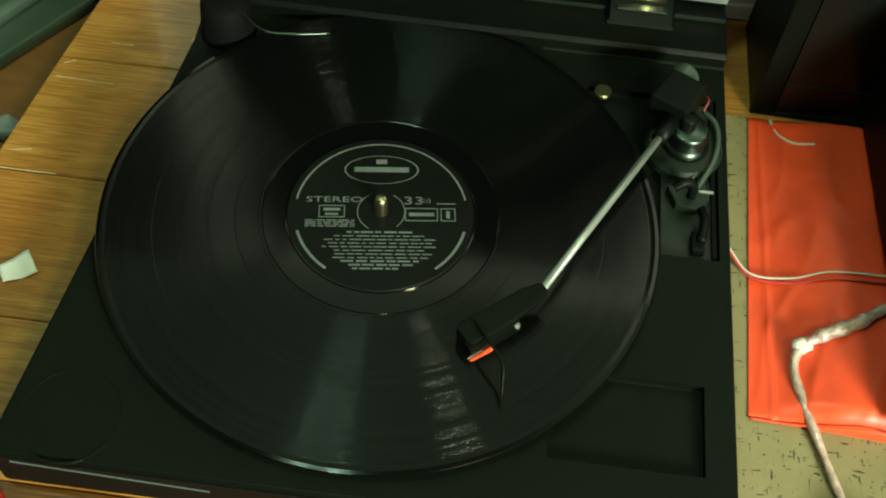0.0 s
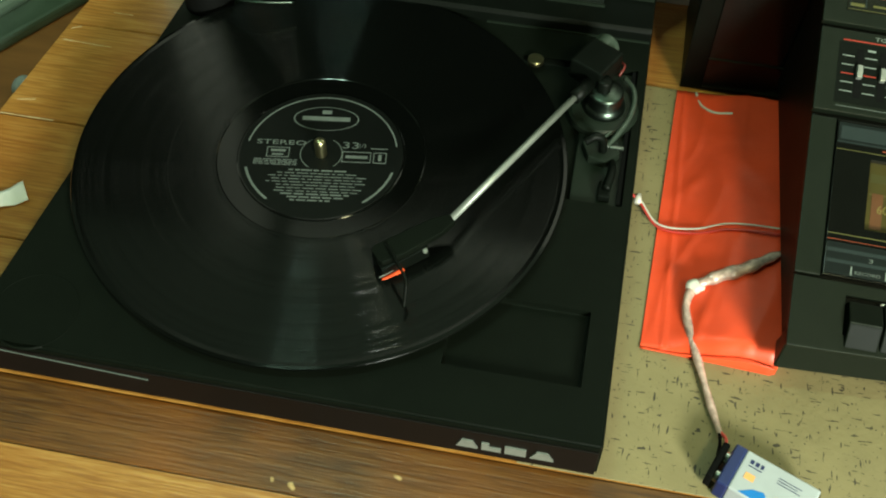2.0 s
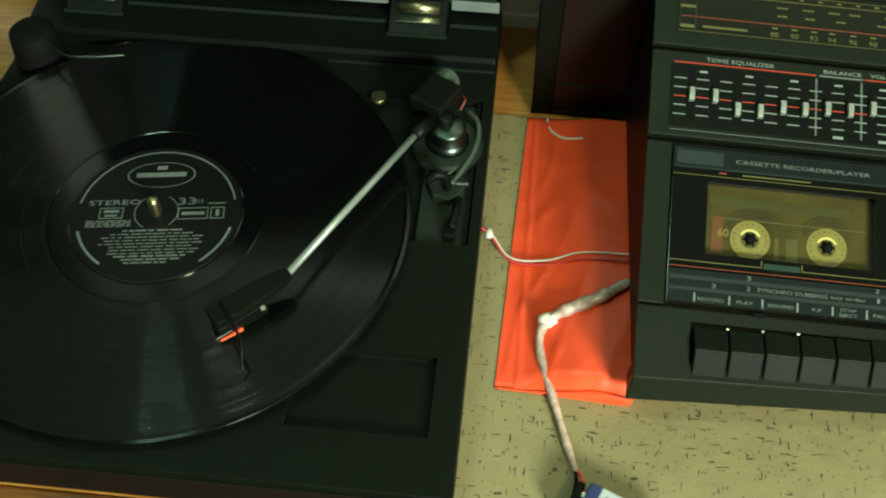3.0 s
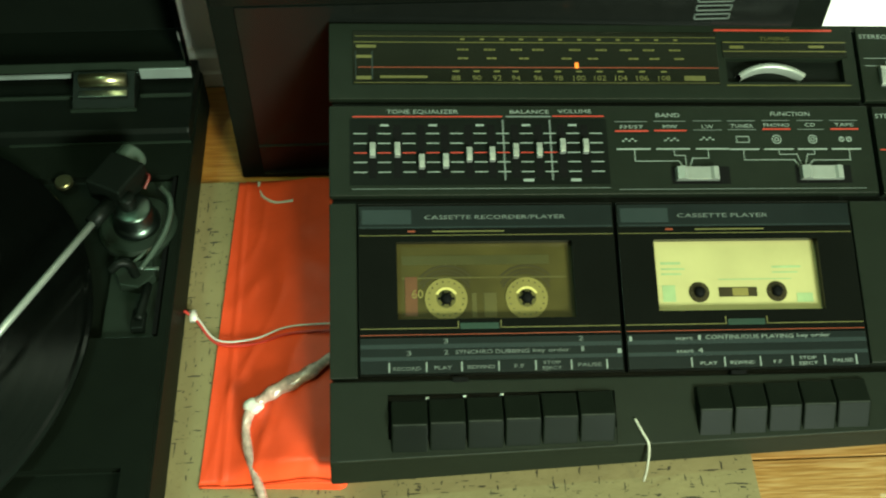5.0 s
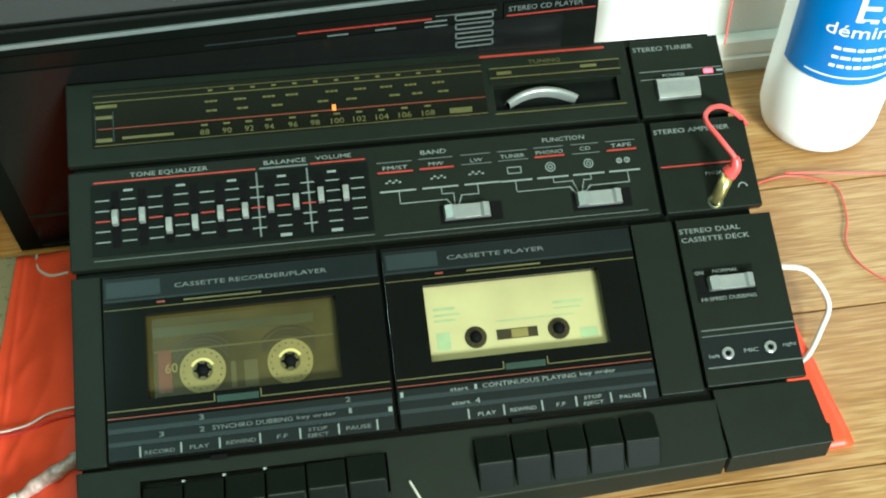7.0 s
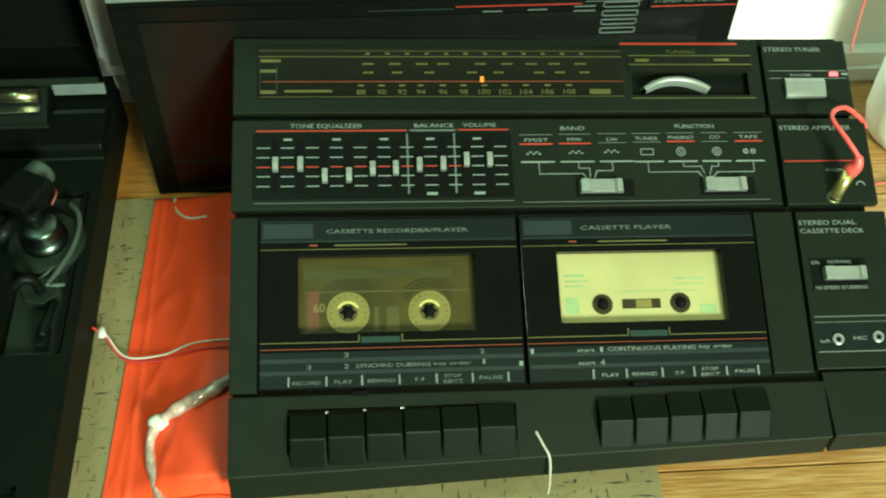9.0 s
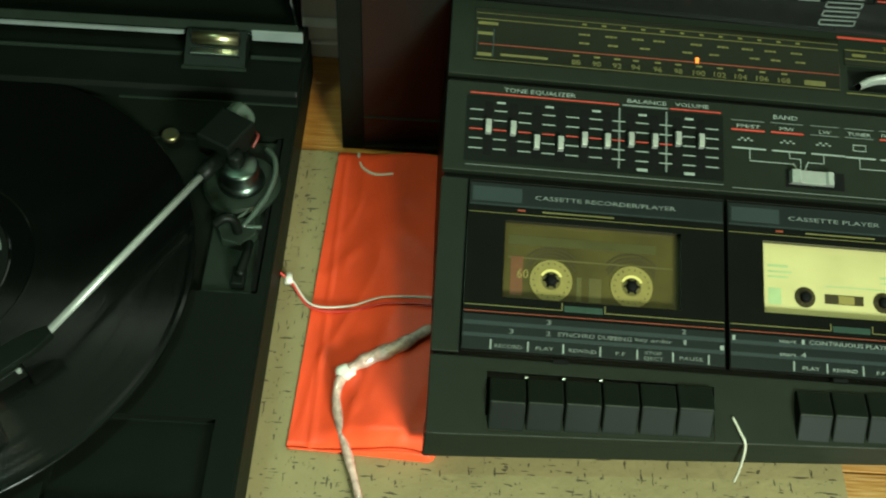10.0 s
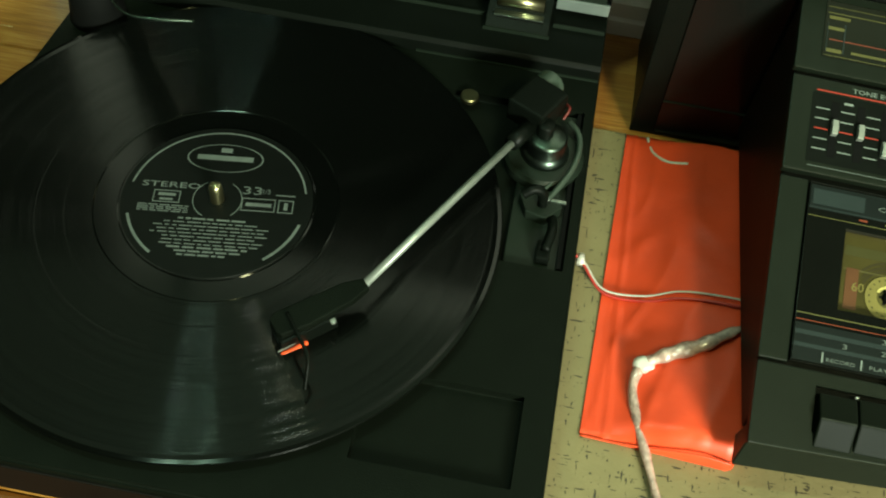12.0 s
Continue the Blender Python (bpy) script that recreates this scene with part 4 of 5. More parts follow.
merge(bm, dtext("POWER", 312.5, 325, 215.2, 2.2, 0.05))
merge(bm, dbars([(300, 346, 218.9, 219.2), (300, 346, 214.2, 214.5), (343, 347, 216.4, 217.6)], 0.05))
tagged(part("tuner_lettering", bm, M_WHITE, deck), kind="stuff")
bt = prism([(0.2015, 0.0), (0.2020, 0.0024), (0.2045, 0.0030), (0.2110, 0.0036), (0.2133, 0.0026), (0.2137, 0.0)], 0.3075, 0.3310, "x", 0.0004)
part("power_button", bt, M_SILVER, deck, "silver power button")
part("power_led", dbox(335.6, 340.6, 215.6, 218.0, 0.1, 0.9, 0.3), M_LED, deck, "lit red power light")

# amplifier
part("equalizer_field", dbox(7, 147.5, 143.5, 181.5, 0.62, 0.8), M_BLACK, amp)
slots, su, sv = [], [19.2, 32.5, 45.4, 58.3, 71.1, 83.5, 96.4, 109.3, 122.1, 134.8], [163.1, 163.2, 156.4, 156.7, 160.3, 160.5, 162.4, 162.8, 165.1, 165.0]
white, red = [], []
for k, u in enumerate(su):
    part("slider_slot", dbox(u - 2.0, u + 2.0, 147.5, 178.0, 0.81, 0.95), M_RUBBER, amp)
    kn = prism([(0.0, -0.0042), (0.0030, -0.0038), (0.0036, 0.0), (0.0030, 0.0038), (0.0, 0.0042)], (u - 1.5) * MM, (u + 1.5) * MM, "x", 0.0003)
    for v in kn.verts:
        v.co.y, v.co.z = sv[k] * MM + v.co.z, 0.0010 + v.co.y
    bmesh.ops.recalc_face_normals(kn, faces=kn.faces)
    part("slider_knob", kn, M_SILVER, amp, "silver slider knob")
    for j, v in enumerate((173.0, 167.4, 161.9, 156.5, 150.9)):
        row = (u + 2.9, u + 9.9, v - 0.3, v + 0.3)
        (red if j == 2 and k < 8 else white).append(row)
        if k == 0:
            (red if j == 2 else white).append((u - 10, u - 2.9, v - 0.3, v + 0.3))
    if k in (0, 2, 4, 6, 8):
        white.append((u + 4.2, u + 8.8, 177.2, 178.4))
    if k in (6, 8):
        white.append((u + 3.6, u + 9.4, 145.2, 146.8))
white += [(152.2 + 22 * j, 171 + 22 * j, 163.2, 164.1) for j in range(3)] + [(215.3 + 19.3 * j, 232.0 + 19.3 * j, 162.9, 163.8) for j in range(4)]
for pts in ([(162, 163), (162, 156.6), (186, 156.6), (188.4, 153.2)], [(184, 163), (184, 159.8), (190, 159.8), (190, 153.2)], [(203, 163), (203, 158.2), (194, 158.2), (192, 153.2)], [(223, 163), (223, 157.1), (251, 157.1), (253.5, 153.6)], [(243, 163), (243, 160.3), (253, 160.3), (255.2, 153.6)], [(263, 163), (263, 160.3), (259, 160.3), (257, 153.6)], [(283, 163), (283, 156.9), (262, 156.9), (258.8, 153.6)]):
    for (a, b), (c, d) in zip(pts, pts[1:]):
        if abs(a - c) < 0.01 or abs(b - d) < 0.01:
            white.append((min(a, c) - 0.22, max(a, c) + 0.22, min(b, d) - 0.22, max(b, d) + 0.22))
        else:
            for q in range(6):
                x, y = a + (c - a) * q / 5, b + (d - b) * q / 5
                white.append((x - 0.35, x + 0.35, y - 0.45, y + 0.45))
tagged(part("scale_print", dbars(white, 0.96), M_WHITE, amp), kind="stuff")
tagged(part("red_scale_print", dbars(red + [(8.8, 90, 182.5, 183.2), (118, 146.3, 182.7, 183.4), (152, 170.5, 173.8, 174.7), (174, 192, 174.0, 174.9), (235, 251, 174.8, 175.7), (274, 290, 174.8, 175.7), (301.2, 347, 162.5, 163.2)], 0.97), M_RED, amp), kind="stuff")
tagged(part("grey_scale_print", dbars([(92, 117, 182.4, 183.3), (89.8, 90.7, 146, 181), (115.6, 116.5, 146, 181), (8, 147, 141.2, 141.6), (152, 290, 140.2, 140.6), (196, 212, 174.6, 175.0), (215.5, 231.5, 174.8, 175.2), (255, 270, 174.9, 175.3), (152, 170.5, 179.6, 180.0), (174, 192, 179.8, 180.2), (196, 212, 180, 180.4), (215.5, 231.5, 180, 180.4), (235, 251, 180.2, 180.6), (255, 270, 180.2, 180.6), (274, 290, 180.2, 180.6)], 0.95), M_GREYP, amp), kind="stuff")
bm = bmesh.new()
for words, u0, u1, v, h in (("TONE EQUALIZER", 27, 66, 184.6, 2.8), ("BALANCE", 94.5, 116, 184.6, 2.6), ("VOLUME", 121, 139.5, 184.8, 2.6), ("BAND", 175.5, 189, 182.4, 2.8), ("FM/ST", 155, 168, 175.6, 2.4), ("MW", 179, 187, 175.8, 2.4), ("LW", 201, 207.5, 175.8, 2.4), ("FUNCTION", 240.5, 263, 183.2, 2.8), ("TUNER", 217, 230, 176.2, 2.4), ("PHONO", 236, 250.5, 176.6, 2.4), ("CD", 259.5, 265.5, 176.8, 2.4), ("TAPE", 276.5, 287.5, 176.8, 2.4), ("STEREO AMPLIFIER", 300.8, 342.5, 181.8, 3.0), ("PHONES", 324.5, 338, 156.4, 2.2)):
    tagged(part("word", dtext(words, u0, u1, v, h, 0.96), M_WHITE, amp), kind="stuff")
bm.free()
bm = bmesh.new()
for u, v in ((159.5, 168.5), (183, 168.8), (203, 169.2)):
    for q in range(5):
        merge(bm, dbars([(u - 4 + q * 1.7, u - 2.6 + q * 1.7, v - 0.5 + (q % 2) * 1.1, v + 0.3 + (q % 2) * 1.1)], 0.96))
merge(bm, dbars([(219.5, 227, 170.6, 171.1), (219.5, 227, 167.2, 167.7), (219.5, 220, 167.2, 171), (226.5, 227, 167.2, 171)], 0.96))
for u, rr in ((242.5, 2.7), (263, 2.6), (279.6, 1.6), (283.8, 1.6)):
    for r0, r1 in (((rr - 0.55) * MM, rr * MM), ((rr * 0.3) * MM, (rr * 0.5) * MM)):
        ring = bmesh.new()
        arc_band(ring, r0, r1, 0, 360, 0.97 * MM)
        for v in ring.verts:
            v.co.x += u * MM
            v.co.y += 169.2 * MM
        merge(bm, ring)
ring = bmesh.new()
arc_band(ring, 2.0 * MM, 2.7 * MM, 0, 180, 0.97 * MM)
for v in ring.verts:
    v.co.x += 343.2 * MM
    v.co.y += 148.0 * MM
merge(bm, ring)
tagged(part("symbols", bm, M_WHITE, amp), kind="stuff")


def slide_switch(u0, u1, v0, v1, k0, parent, w=0.65):
    part("switch_slot", dbox(u0, u1, v0, v1, w, w + 0.15), M_RUBBER, parent)
    kn = prism([(k0 * MM, 0.0), ((k0 + 0.6) * MM, 0.0036), ((k0 + 4.5) * MM, 0.0046), ((k0 + 6) * MM, 0.0030), ((k0 + 19) * MM, 0.0028), ((k0 + 20.5) * MM, 0.0042), ((k0 + 23.6) * MM, 0.0032), ((k0 + 24.4) * MM, 0.0)], (v0 + 1.6) * MM, (v1 - 1.0) * MM, "y", 0.0003)
    for v in kn.verts:
        v.co.z += 0.0009
    part("switch_knob", kn, M_SILVER, parent, "silver slide switch")


slide_switch(181.5, 214, 143.4, 153.4, 183.3, amp)
slide_switch(251, 282.5, 143.6, 153.8, 253.0, amp)
plg = thing("headphone_plug", "gold headphone plug with a red cable in its socket", "plug")
plg.matrix_world = dm
part("socket", lathe([(0.0028, 0.0007), (0.0042, 0.0007), (0.0042, 0.0014), (0.0028, 0.0014)], 28, (0.3265, 0.1411, 0)), M_CHROME, plg)
part("shaft", rod([(0.3265, 0.1411, 0.0010), (0.3327, 0.1524, 0.0130)], 0.0034, 16), mat("bright_gold", (0.62, 0.52, 0.20), rough=0.3, metal=0.85, var=0.15, scale=200), plg, "gold plug shaft", smooth=True)
part("plug_body", rod([(0.3324, 0.1520, 0.0126), (0.3346, 0.1538, 0.0170), (0.3342, 0.1573, 0.0210)], 0.0040, 14, taper=lambda t: 1.1 - 0.55 * t), M_CABLER, plg, "red plug sleeve", smooth=True)
part("cable", rod([(0.3344, 0.1571, 0.0205), (0.3277, 0.1671, 0.0230), (0.3235, 0.1772, 0.0210), (0.3244, 0.1833, 0.0180), (0.3292, 0.1881, 0.0150), (0.3366, 0.1906, 0.0110), (0.3437, 0.1897, 0.0060), (0.3494, 0.1874, 0.0020), (0.3564, 0.1872, -0.0080)], 0.0014, 8), M_CABLER, plg, "red cable", smooth=True)

# cassette doors


def cassette_door(u0, u1, u_mid, title, t0, t1, hole):
    d = part("cassette_door", dbox(u0, u1, 41.5, 133, -3.5, 0.9, 0.25), M_GLOSS, deck, "glossy black cassette door")
    carve(d, [dbox(hole[0], hole[1], hole[2], hole[3], -6, 4)])
    part("door_header", dbox(u0 + 0.6, u1 - 0.6, 119.2, 131.6, 0.92, 1.15), M_BAND, d, "blue grey header band")
    part("header_line", dbars([(u0 + 0.6, u1 - 0.6, 119.6, 120.2)], 1.2), M_BANDL, d)
    part("header_badge", dbox(u0 + 2, u0 + 28, 121.6, 129.6, 1.16, 1.3), M_BANDL, d)
    tagged(part("door_print", dtext(title, t0, t1, 124.2, 2.6, 1.2), M_DIM, d), kind="stuff")
    tagged(part("gold_line", dbars([(u0 + 0.6, u1 - 0.6, 115.3, 115.7), (u0 + 0.6, u_mid - 10, 65.4, 65.9), (u_mid + 12, u1 - 0.6, 65.4, 65.9), (u_mid - 10.4, u_mid - 9.8, 65.4, 69.5), (u_mid + 11.8, u_mid + 12.4, 65.4, 69.5), (u_mid - 22, u_mid + 16, 117.2, 118.0)], 0.95), M_YELL, d), kind="stuff")
    tagged(part("red_line", dbars([(u0 + 0.6, u1 - 0.6, 62.1, 62.5), (u0 + 26, u0 + 30, 117.2, 118.2)], 0.95), M_DIMRED, d), kind="stuff")
    part("green_patch", dbox(u_mid - 9, u_mid + 11, 65.0, 68.2, 0.93, 1.0), M_GREEN, d)
    part("door_footer", dbox(u0 + 0.6, u1 - 0.6, 42.4, 60.6, 0.92, 1.1), M_BAND, d, "blue grey footer band")
    tagged(part("footer_stripe", dbars([(u0 + 0.6, u1 - 0.6, 55.2, 57.4), (u0 + 0.6, u1 - 0.6, 49.0, 51.0)], 1.12), M_BANDL, d), kind="stuff")
    return d


d1 = cassette_door(11, 147, 72, "CASSETTE RECORDER/PLAYER", 46, 121, (31, 124, 70.5, 112))
d2 = cassette_door(149, 278, 213, "CASSETTE PLAYER", 182, 232, (168, 258, 73, 112))
bm = bmesh.new()
for words, u0, u1, v, h in (("SYNCHRO DUBBING", 60, 98, 52.0, 2.5), ("key order", 100, 119, 52.4, 2.2), ("1", 125, 126.5, 52.4, 3), ("3", 54, 56.4, 57.6, 2.8), ("3", 35, 37.4, 51.6, 2.8), ("2", 54, 56.4, 51.8, 2.8), ("2", 124, 126.4, 58.0, 2.8), ("RECORD", 28, 42, 43.9, 2.2), ("PLAY", 49, 58, 44.1, 2.2), ("REWIND", 66, 80, 44.2, 2.2), ("F.F", 90, 95, 44.3, 2.2), ("STOP", 105, 114, 46.0, 1.9), ("EJECT", 104.6, 114.6, 43.2, 1.9), ("PAUSE", 123, 135, 44.4, 2.2)):
    tagged(part("word", dtext(words, u0, u1, v, h, 1.26), M_DIM, d1), kind="stuff")
merge(bm, dbars([(u - 0.4, u + 0.4, 43, 48) for u in (26, 45, 63, 82, 101, 119.5, 138)], 1.26))
merge(bm, dbars([(144, 146, 51, 53.4)], 1.26))
tagged(part("key_divider", bm, M_WHITE, d1), kind="stuff")
bm = bmesh.new()
for words, u0, u1, v, h in (("start", 175, 184, 57.4, 2.2), ("1", 187, 188.4, 57.2, 3), ("CONTINUOUS PLAYING", 191, 238, 57.5, 2.5), ("key order", 240, 258, 57.9, 2.2), ("start", 175, 184, 50.6, 2.2), ("4", 186.5, 189, 50.4, 3), ("PLAY", 187, 196, 43.9, 2.2), ("REWIND", 203, 216, 44.0, 2.2), ("F.F", 226, 230.5, 44.1, 2.2), ("STOP", 240, 249, 46.0, 1.9), ("EJECT", 239.6, 249.6, 43.2, 1.9), ("PAUSE", 258, 268.5, 44.2, 2.2)):
    tagged(part("word", dtext(words, u0, u1, v, h, 1.26), M_WHITE, d2), kind="stuff")
merge(bm, dbars([(u - 0.4, u + 0.4, 43, 48) for u in (182.5, 200, 219, 236, 253.5, 270.5)], 1.26))
merge(bm, dbars([(150.5, 152, 57, 59.6)], 1.26))
tagged(part("key_divider", bm, M_WHITE, d2), kind="stuff")


def hub(bm, u, v, r, w):
    lathe([(0.0042, 0.0), (r, 0.0), (r, 0.0004), (0.0042, 0.0004)], 40, (u * MM, v * MM, w * MM), bm)


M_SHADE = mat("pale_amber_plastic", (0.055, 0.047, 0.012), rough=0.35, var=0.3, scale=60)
M_CRESCENT = mat("hub_highlight_gold", (0.42, 0.36, 0.12), rough=0.3, var=0.2, scale=120)
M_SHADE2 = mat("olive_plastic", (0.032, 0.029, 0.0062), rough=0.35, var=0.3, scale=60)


def cassette(u0, v0, shell, hub_mat, label, labelled):
    c = thing("audio_cassette", label, "cassette", None, "cassettes in the console")
    c.matrix_world = dm
    u1, v1 = u0 + 100.4, v0 + 63.8
    part("shell", dbox(u0, u1, v0, v1, -14.5, -4.6, 1.2), shell, c)
    uh = (u0 + 29.0, u0 + 71.5) if not labelled else (u0 + 28.8, u0 + 71.3)
    vh = v0 + 29.5
    if labelled:
        part("paper_label", dbox(u0 + 5, u1 - 5, v0 + 18, v1 - 5, -4.5, -4.3), M_CREAM, c, "cream paper label")
        part("label_print", dbars([(u0 + 9, u0 + 20, vh + 15.4, vh + 16.8), (u0 + 9, u0 + 22, vh + 12.4, vh + 13.4), (u0 + 9, u0 + 20, vh + 9.6, vh + 10.6), (u0 + 70, u0 + 86, vh + 13.0, vh + 14.2), (u0 + 70, u0 + 84, vh + 10.2, vh + 11.0), (u0 + 9, u0 + 16, vh - 5, vh + 4), (u0 + 82, u0 + 91, vh - 6, vh - 1), (u0 + 40, u0 + 80, vh + 6.6, vh + 7.2)], -4.28), mat("faded_green_print", (0.20, 0.26, 0.12), rough=0.5, var=0.15, scale=200), c)
        part("tape_window", dbox(u0 + 39.5, u0 + 60.5, vh - 2.6, vh + 2.6, -4.3, -4.15), M_TAPE, c)
        part("window_pane", dbox(u0 + 47, u0 + 55.5, vh - 2.2, vh + 2.2, -4.14, -4.08), M_HUB, c)
        for u in uh:
            part("hub_hole", lathe([(0, 0.0002), (0.0056, 0.0002), (0.0056, 0.0), (0, 0)], 32, (u * MM, vh * MM, -4.28 * MM)), M_TAPE, c)
    else:
        part("upper_strip", dbox(u0 + 6, u1 - 7, vh + 11, vh + 11.8, -4.55, -4.45), M_SHADE, c)
        part("upper_strip", dbox(u0 + 6, u1 - 16, vh + 18.5, vh + 23.5, -4.55, -4.45), M_SHADE2, c)
        part("side_print", dbox(u0 + 7.6, u0 + 14, vh - 9, vh + 12, -4.5, -4.35), mat("faded_red_print", (0.07, 0.024, 0.006), rough=0.4, var=0.2, scale=120), c)
        bm = dtext("60", u0 + 11.0, u0 + 17.0, vh + 0.5, 5.5, -4.3)
        tagged(part("length_print", bm, M_HUB, c), kind="stuff")
        for ua, ub in ((42.5, 45.0), (49.0, 55.5)):
            part("window_rib", dbox(u0 + ua, u0 + ub, vh - 10, vh + 3, -4.55, -4.42, 0.06), M_SHADE, c)
        for u in uh:
            bm = bmesh.new()
            for r0, a0, a1 in ((13.2, 25, 155), (15.0, 35, 150), (17.2, 42, 140)):
                arc = bmesh.new()
                arc_band(arc, r0 * MM, (r0 + 1.1) * MM, a0, a1, -4.54 * MM)
                for v in arc.verts:
                    v.co += Vector((u * MM, vh * MM, 0))
                merge(bm, arc)
            tagged(part("tape_winding", bm, M_TAPE, c), kind="stuff")
            # highlight on the hole's upper edge, painted as a pale gold arc
            bm = bmesh.new()
            arc_band(bm, 0.0048, 0.0062, 25, 155, 0)
            for v in bm.verts:
                v.co += Vector((u * MM, vh * MM, -3.7 * MM))
            part("hub_rim", bm, M_CRESCENT, c, "painted highlight crescent on the hub")
            bm = bmesh.new()
            hub(bm, u, vh, 0.0112, -4.5)
            part("hub_ring", bm, M_HUB, c, "yellow hub ring")
            part("hub_print", dbars([(u + 9.2 * math.cos(a) - 0.35, u + 9.2 * math.cos(a) + 0.35, vh + 9.2 * math.sin(a) - 0.35, vh + 9.2 * math.sin(a) + 0.35) for a in [k * math.pi / 9 for k in range(18)]], -4.05), M_TAPE, c)
    for u in uh:
        sp = lathe([(0, 0.003), (0.0014, 0.003), (0.0028, 0.0022), (0.0032, 0.0), (0, 0)], 16, (u * MM, vh * MM, -4.2 * MM))
        drv = part("hub_hole", lathe([(0, 0.0003), (0.0050, 0.0003), (0.0050, 0.0), (0, 0)], 24, (u * MM, vh * MM, -4.06 * MM)), M_TAPE if labelled else M_SHADE, c)
        part("drive_spindle", sp, M_RUBBER, c, smooth=True)
        for k in range(6):
            a = k * math.pi / 3
            part("hub_tooth", dbox(u + 3.6 * math.cos(a) - 0.6, u + 3.6 * math.cos(a) + 0.6, vh + 3.6 * math.sin(a) - 0.6, vh + 3.6 * math.sin(a) + 0.6, -3.75, -3.4), M_RUBBER if not labelled else hub_mat, c)
    return c


cassette(27.6, 52.8, M_AMBER, M_HUB, "amber see-through cassette behind the recorder door", False)
cassette(163.0, 54.5, M_CREAM, M_TAPE, "cassette with cream paper label behind the player door", True)

# transport keys
M_GLINT = mat("bright_steel", (0.72, 0.74, 0.70), rough=0.3, metal=0.9, var=0.1, scale=300)


# paler plastic for the highlights drawn along key ridges and front edge
M_EDGE = mat("edge_highlight", (0.022, 0.026, 0.021), rough=0.4, var=0.5, scale=160, spec=0.25)


def key_row(u0, u1, v0, v1, count, levers=()):
    """Piano keys in a row that runs parallel to the slanting front edge."""
    w = (u1 - u0) / count
    for k in range(count):
        a, b = u0 + k * w + 0.4, u0 + (k + 1) * w - 0.4
        dv = 0.0335 * ((a + b) / 2 - (u0 + u1) / 2)
        f, r = v0 + dv, v1 + dv
        body = prism([(r * MM, -0.006), (r * MM, 0.0022), ((f + 14.0) * MM, 0.0062), ((f + 12.6) * MM, 0.0060), (f * MM, -0.0006), (f * MM, -0.006)], a * MM, b * MM, "x", 0.0009)
        key = part("transport_key", body, M_KEY, deck, "black piano key")
        # thin pale rod as the ridge's highlight
        part("worn_edge", rod([((a + 0.8) * MM, (f + 13.3) * MM, 0.0060), ((b - 0.8) * MM, (f + 13.3) * MM, 0.0060)], 0.00038, 6), M_EDGE, key, "painted highlight along the key's ridge")
        if k in levers:
            part("key_lever", dbox(a - 1.2, a + 0.4, r + 0.2, r + 1.3, -1.0, 0.9, 0.25), M_GLINT, deck, "shiny metal lever tip")


key_row(26.0, 140.0, 4.2, 30.0, 6, (1, 2, 3))
key_row(182.5, 273.5, 8.2, 34.0, 5)
# highlight of the front edge, built as a pale rod
part("front_edge", rod([(0.0, front_v(0) + 0.0003, -0.0001), (0.306, front_v(306) + 0.0003, -0.0001)], 0.00035, 6), M_EDGE, deck, "painted highlight along the front edge")
part("key_latch", dbox(58, 66, 37.8, 40.2, 0.0, 0.8, 0.2), M_RUBBER, deck)
part("key_latch", dbox(203, 211, 39.0, 41.0, 0.0, 0.8, 0.2), M_RUBBER, deck)

# right-hand deck panel
part("dubbing_field", dbox(307.2, 338.8, 88.3, 106.2, 0.05, 0.25), M_BLACK, deck)
slide_switch(309.0, 337.6, 91.8, 101.6, 313.4, deck, 0.26)
bm = bmesh.new()
for words, u0, u1, v, h in (("STEREO DUAL", 304.2, 337, 125.4, 3.0), ("CASSETTE DECK", 304.6, 341, 120.6, 3.0), ("ON", 308, 312.5, 102.8, 2.2), ("NORMAL", 317.5, 331, 103.0, 2.2), ("HI-SPEED DUBBING", 309, 338, 88.6, 2.2), ("left", 307, 312.5, 59.2, 2.2), ("MIC", 325.5, 333, 60.3, 2.4), ("right", 346, 353, 61.4, 2.2)):
    tagged(part("word", dtext(words, u0, u1, v, h, 0.3), M_WHITE, deck), kind="stuff")
bm.free()
tagged(part("deck_stripes", dbars([(305.5, 354.5, 73.2, 73.8), (305.5, 354.5, 70.2, 70.6), (305.5, 354.5, 54.0, 54.6)], 0.06), M_GREYP, deck), kind="stuff")
part("microphone_band", dbox(304.2, 354.6, 55.0, 70.0, 0.02, 0.05), M_BAND, deck)
for u, v in ((316.8, 60.9), (339.2, 61.7)):
    part("microphone_socket", lathe([(0.0014, 0.0), (0.0031, 0.0), (0.0031, 0.0009), (0.0024, 0.0012), (0.0016, 0.0012), (0.0014, 0.0004)], 32, (u * MM, v * MM, 0.00006)), M_SILVER, deck, "silver microphone socket")
    part("socket_hole", lathe([(0, 0.0002), (0.0014, 0.0002), (0.0014, 0.0), (0, 0)], 20, (u * MM, v * MM, 0.0001)), M_RUBBER, deck)
straw = rod([(0.1502, 0.0172, 0.0008), (0.1535, 0.0100, 0.0016), (0.1565, 0.0035, 0.0004), (0.1585, -0.0060, -0.014), (0.1592, -0.0120, -0.026)], 0.0007, 8)
st = link("straw", straw, mat("dry_bristle", (0.34, 0.33, 0.26), rough=0.5, var=0.2, scale=200), smooth=True)
st.matrix_world = dm
tagged(st, "pale bristle lying over the console's front edge", "straw")

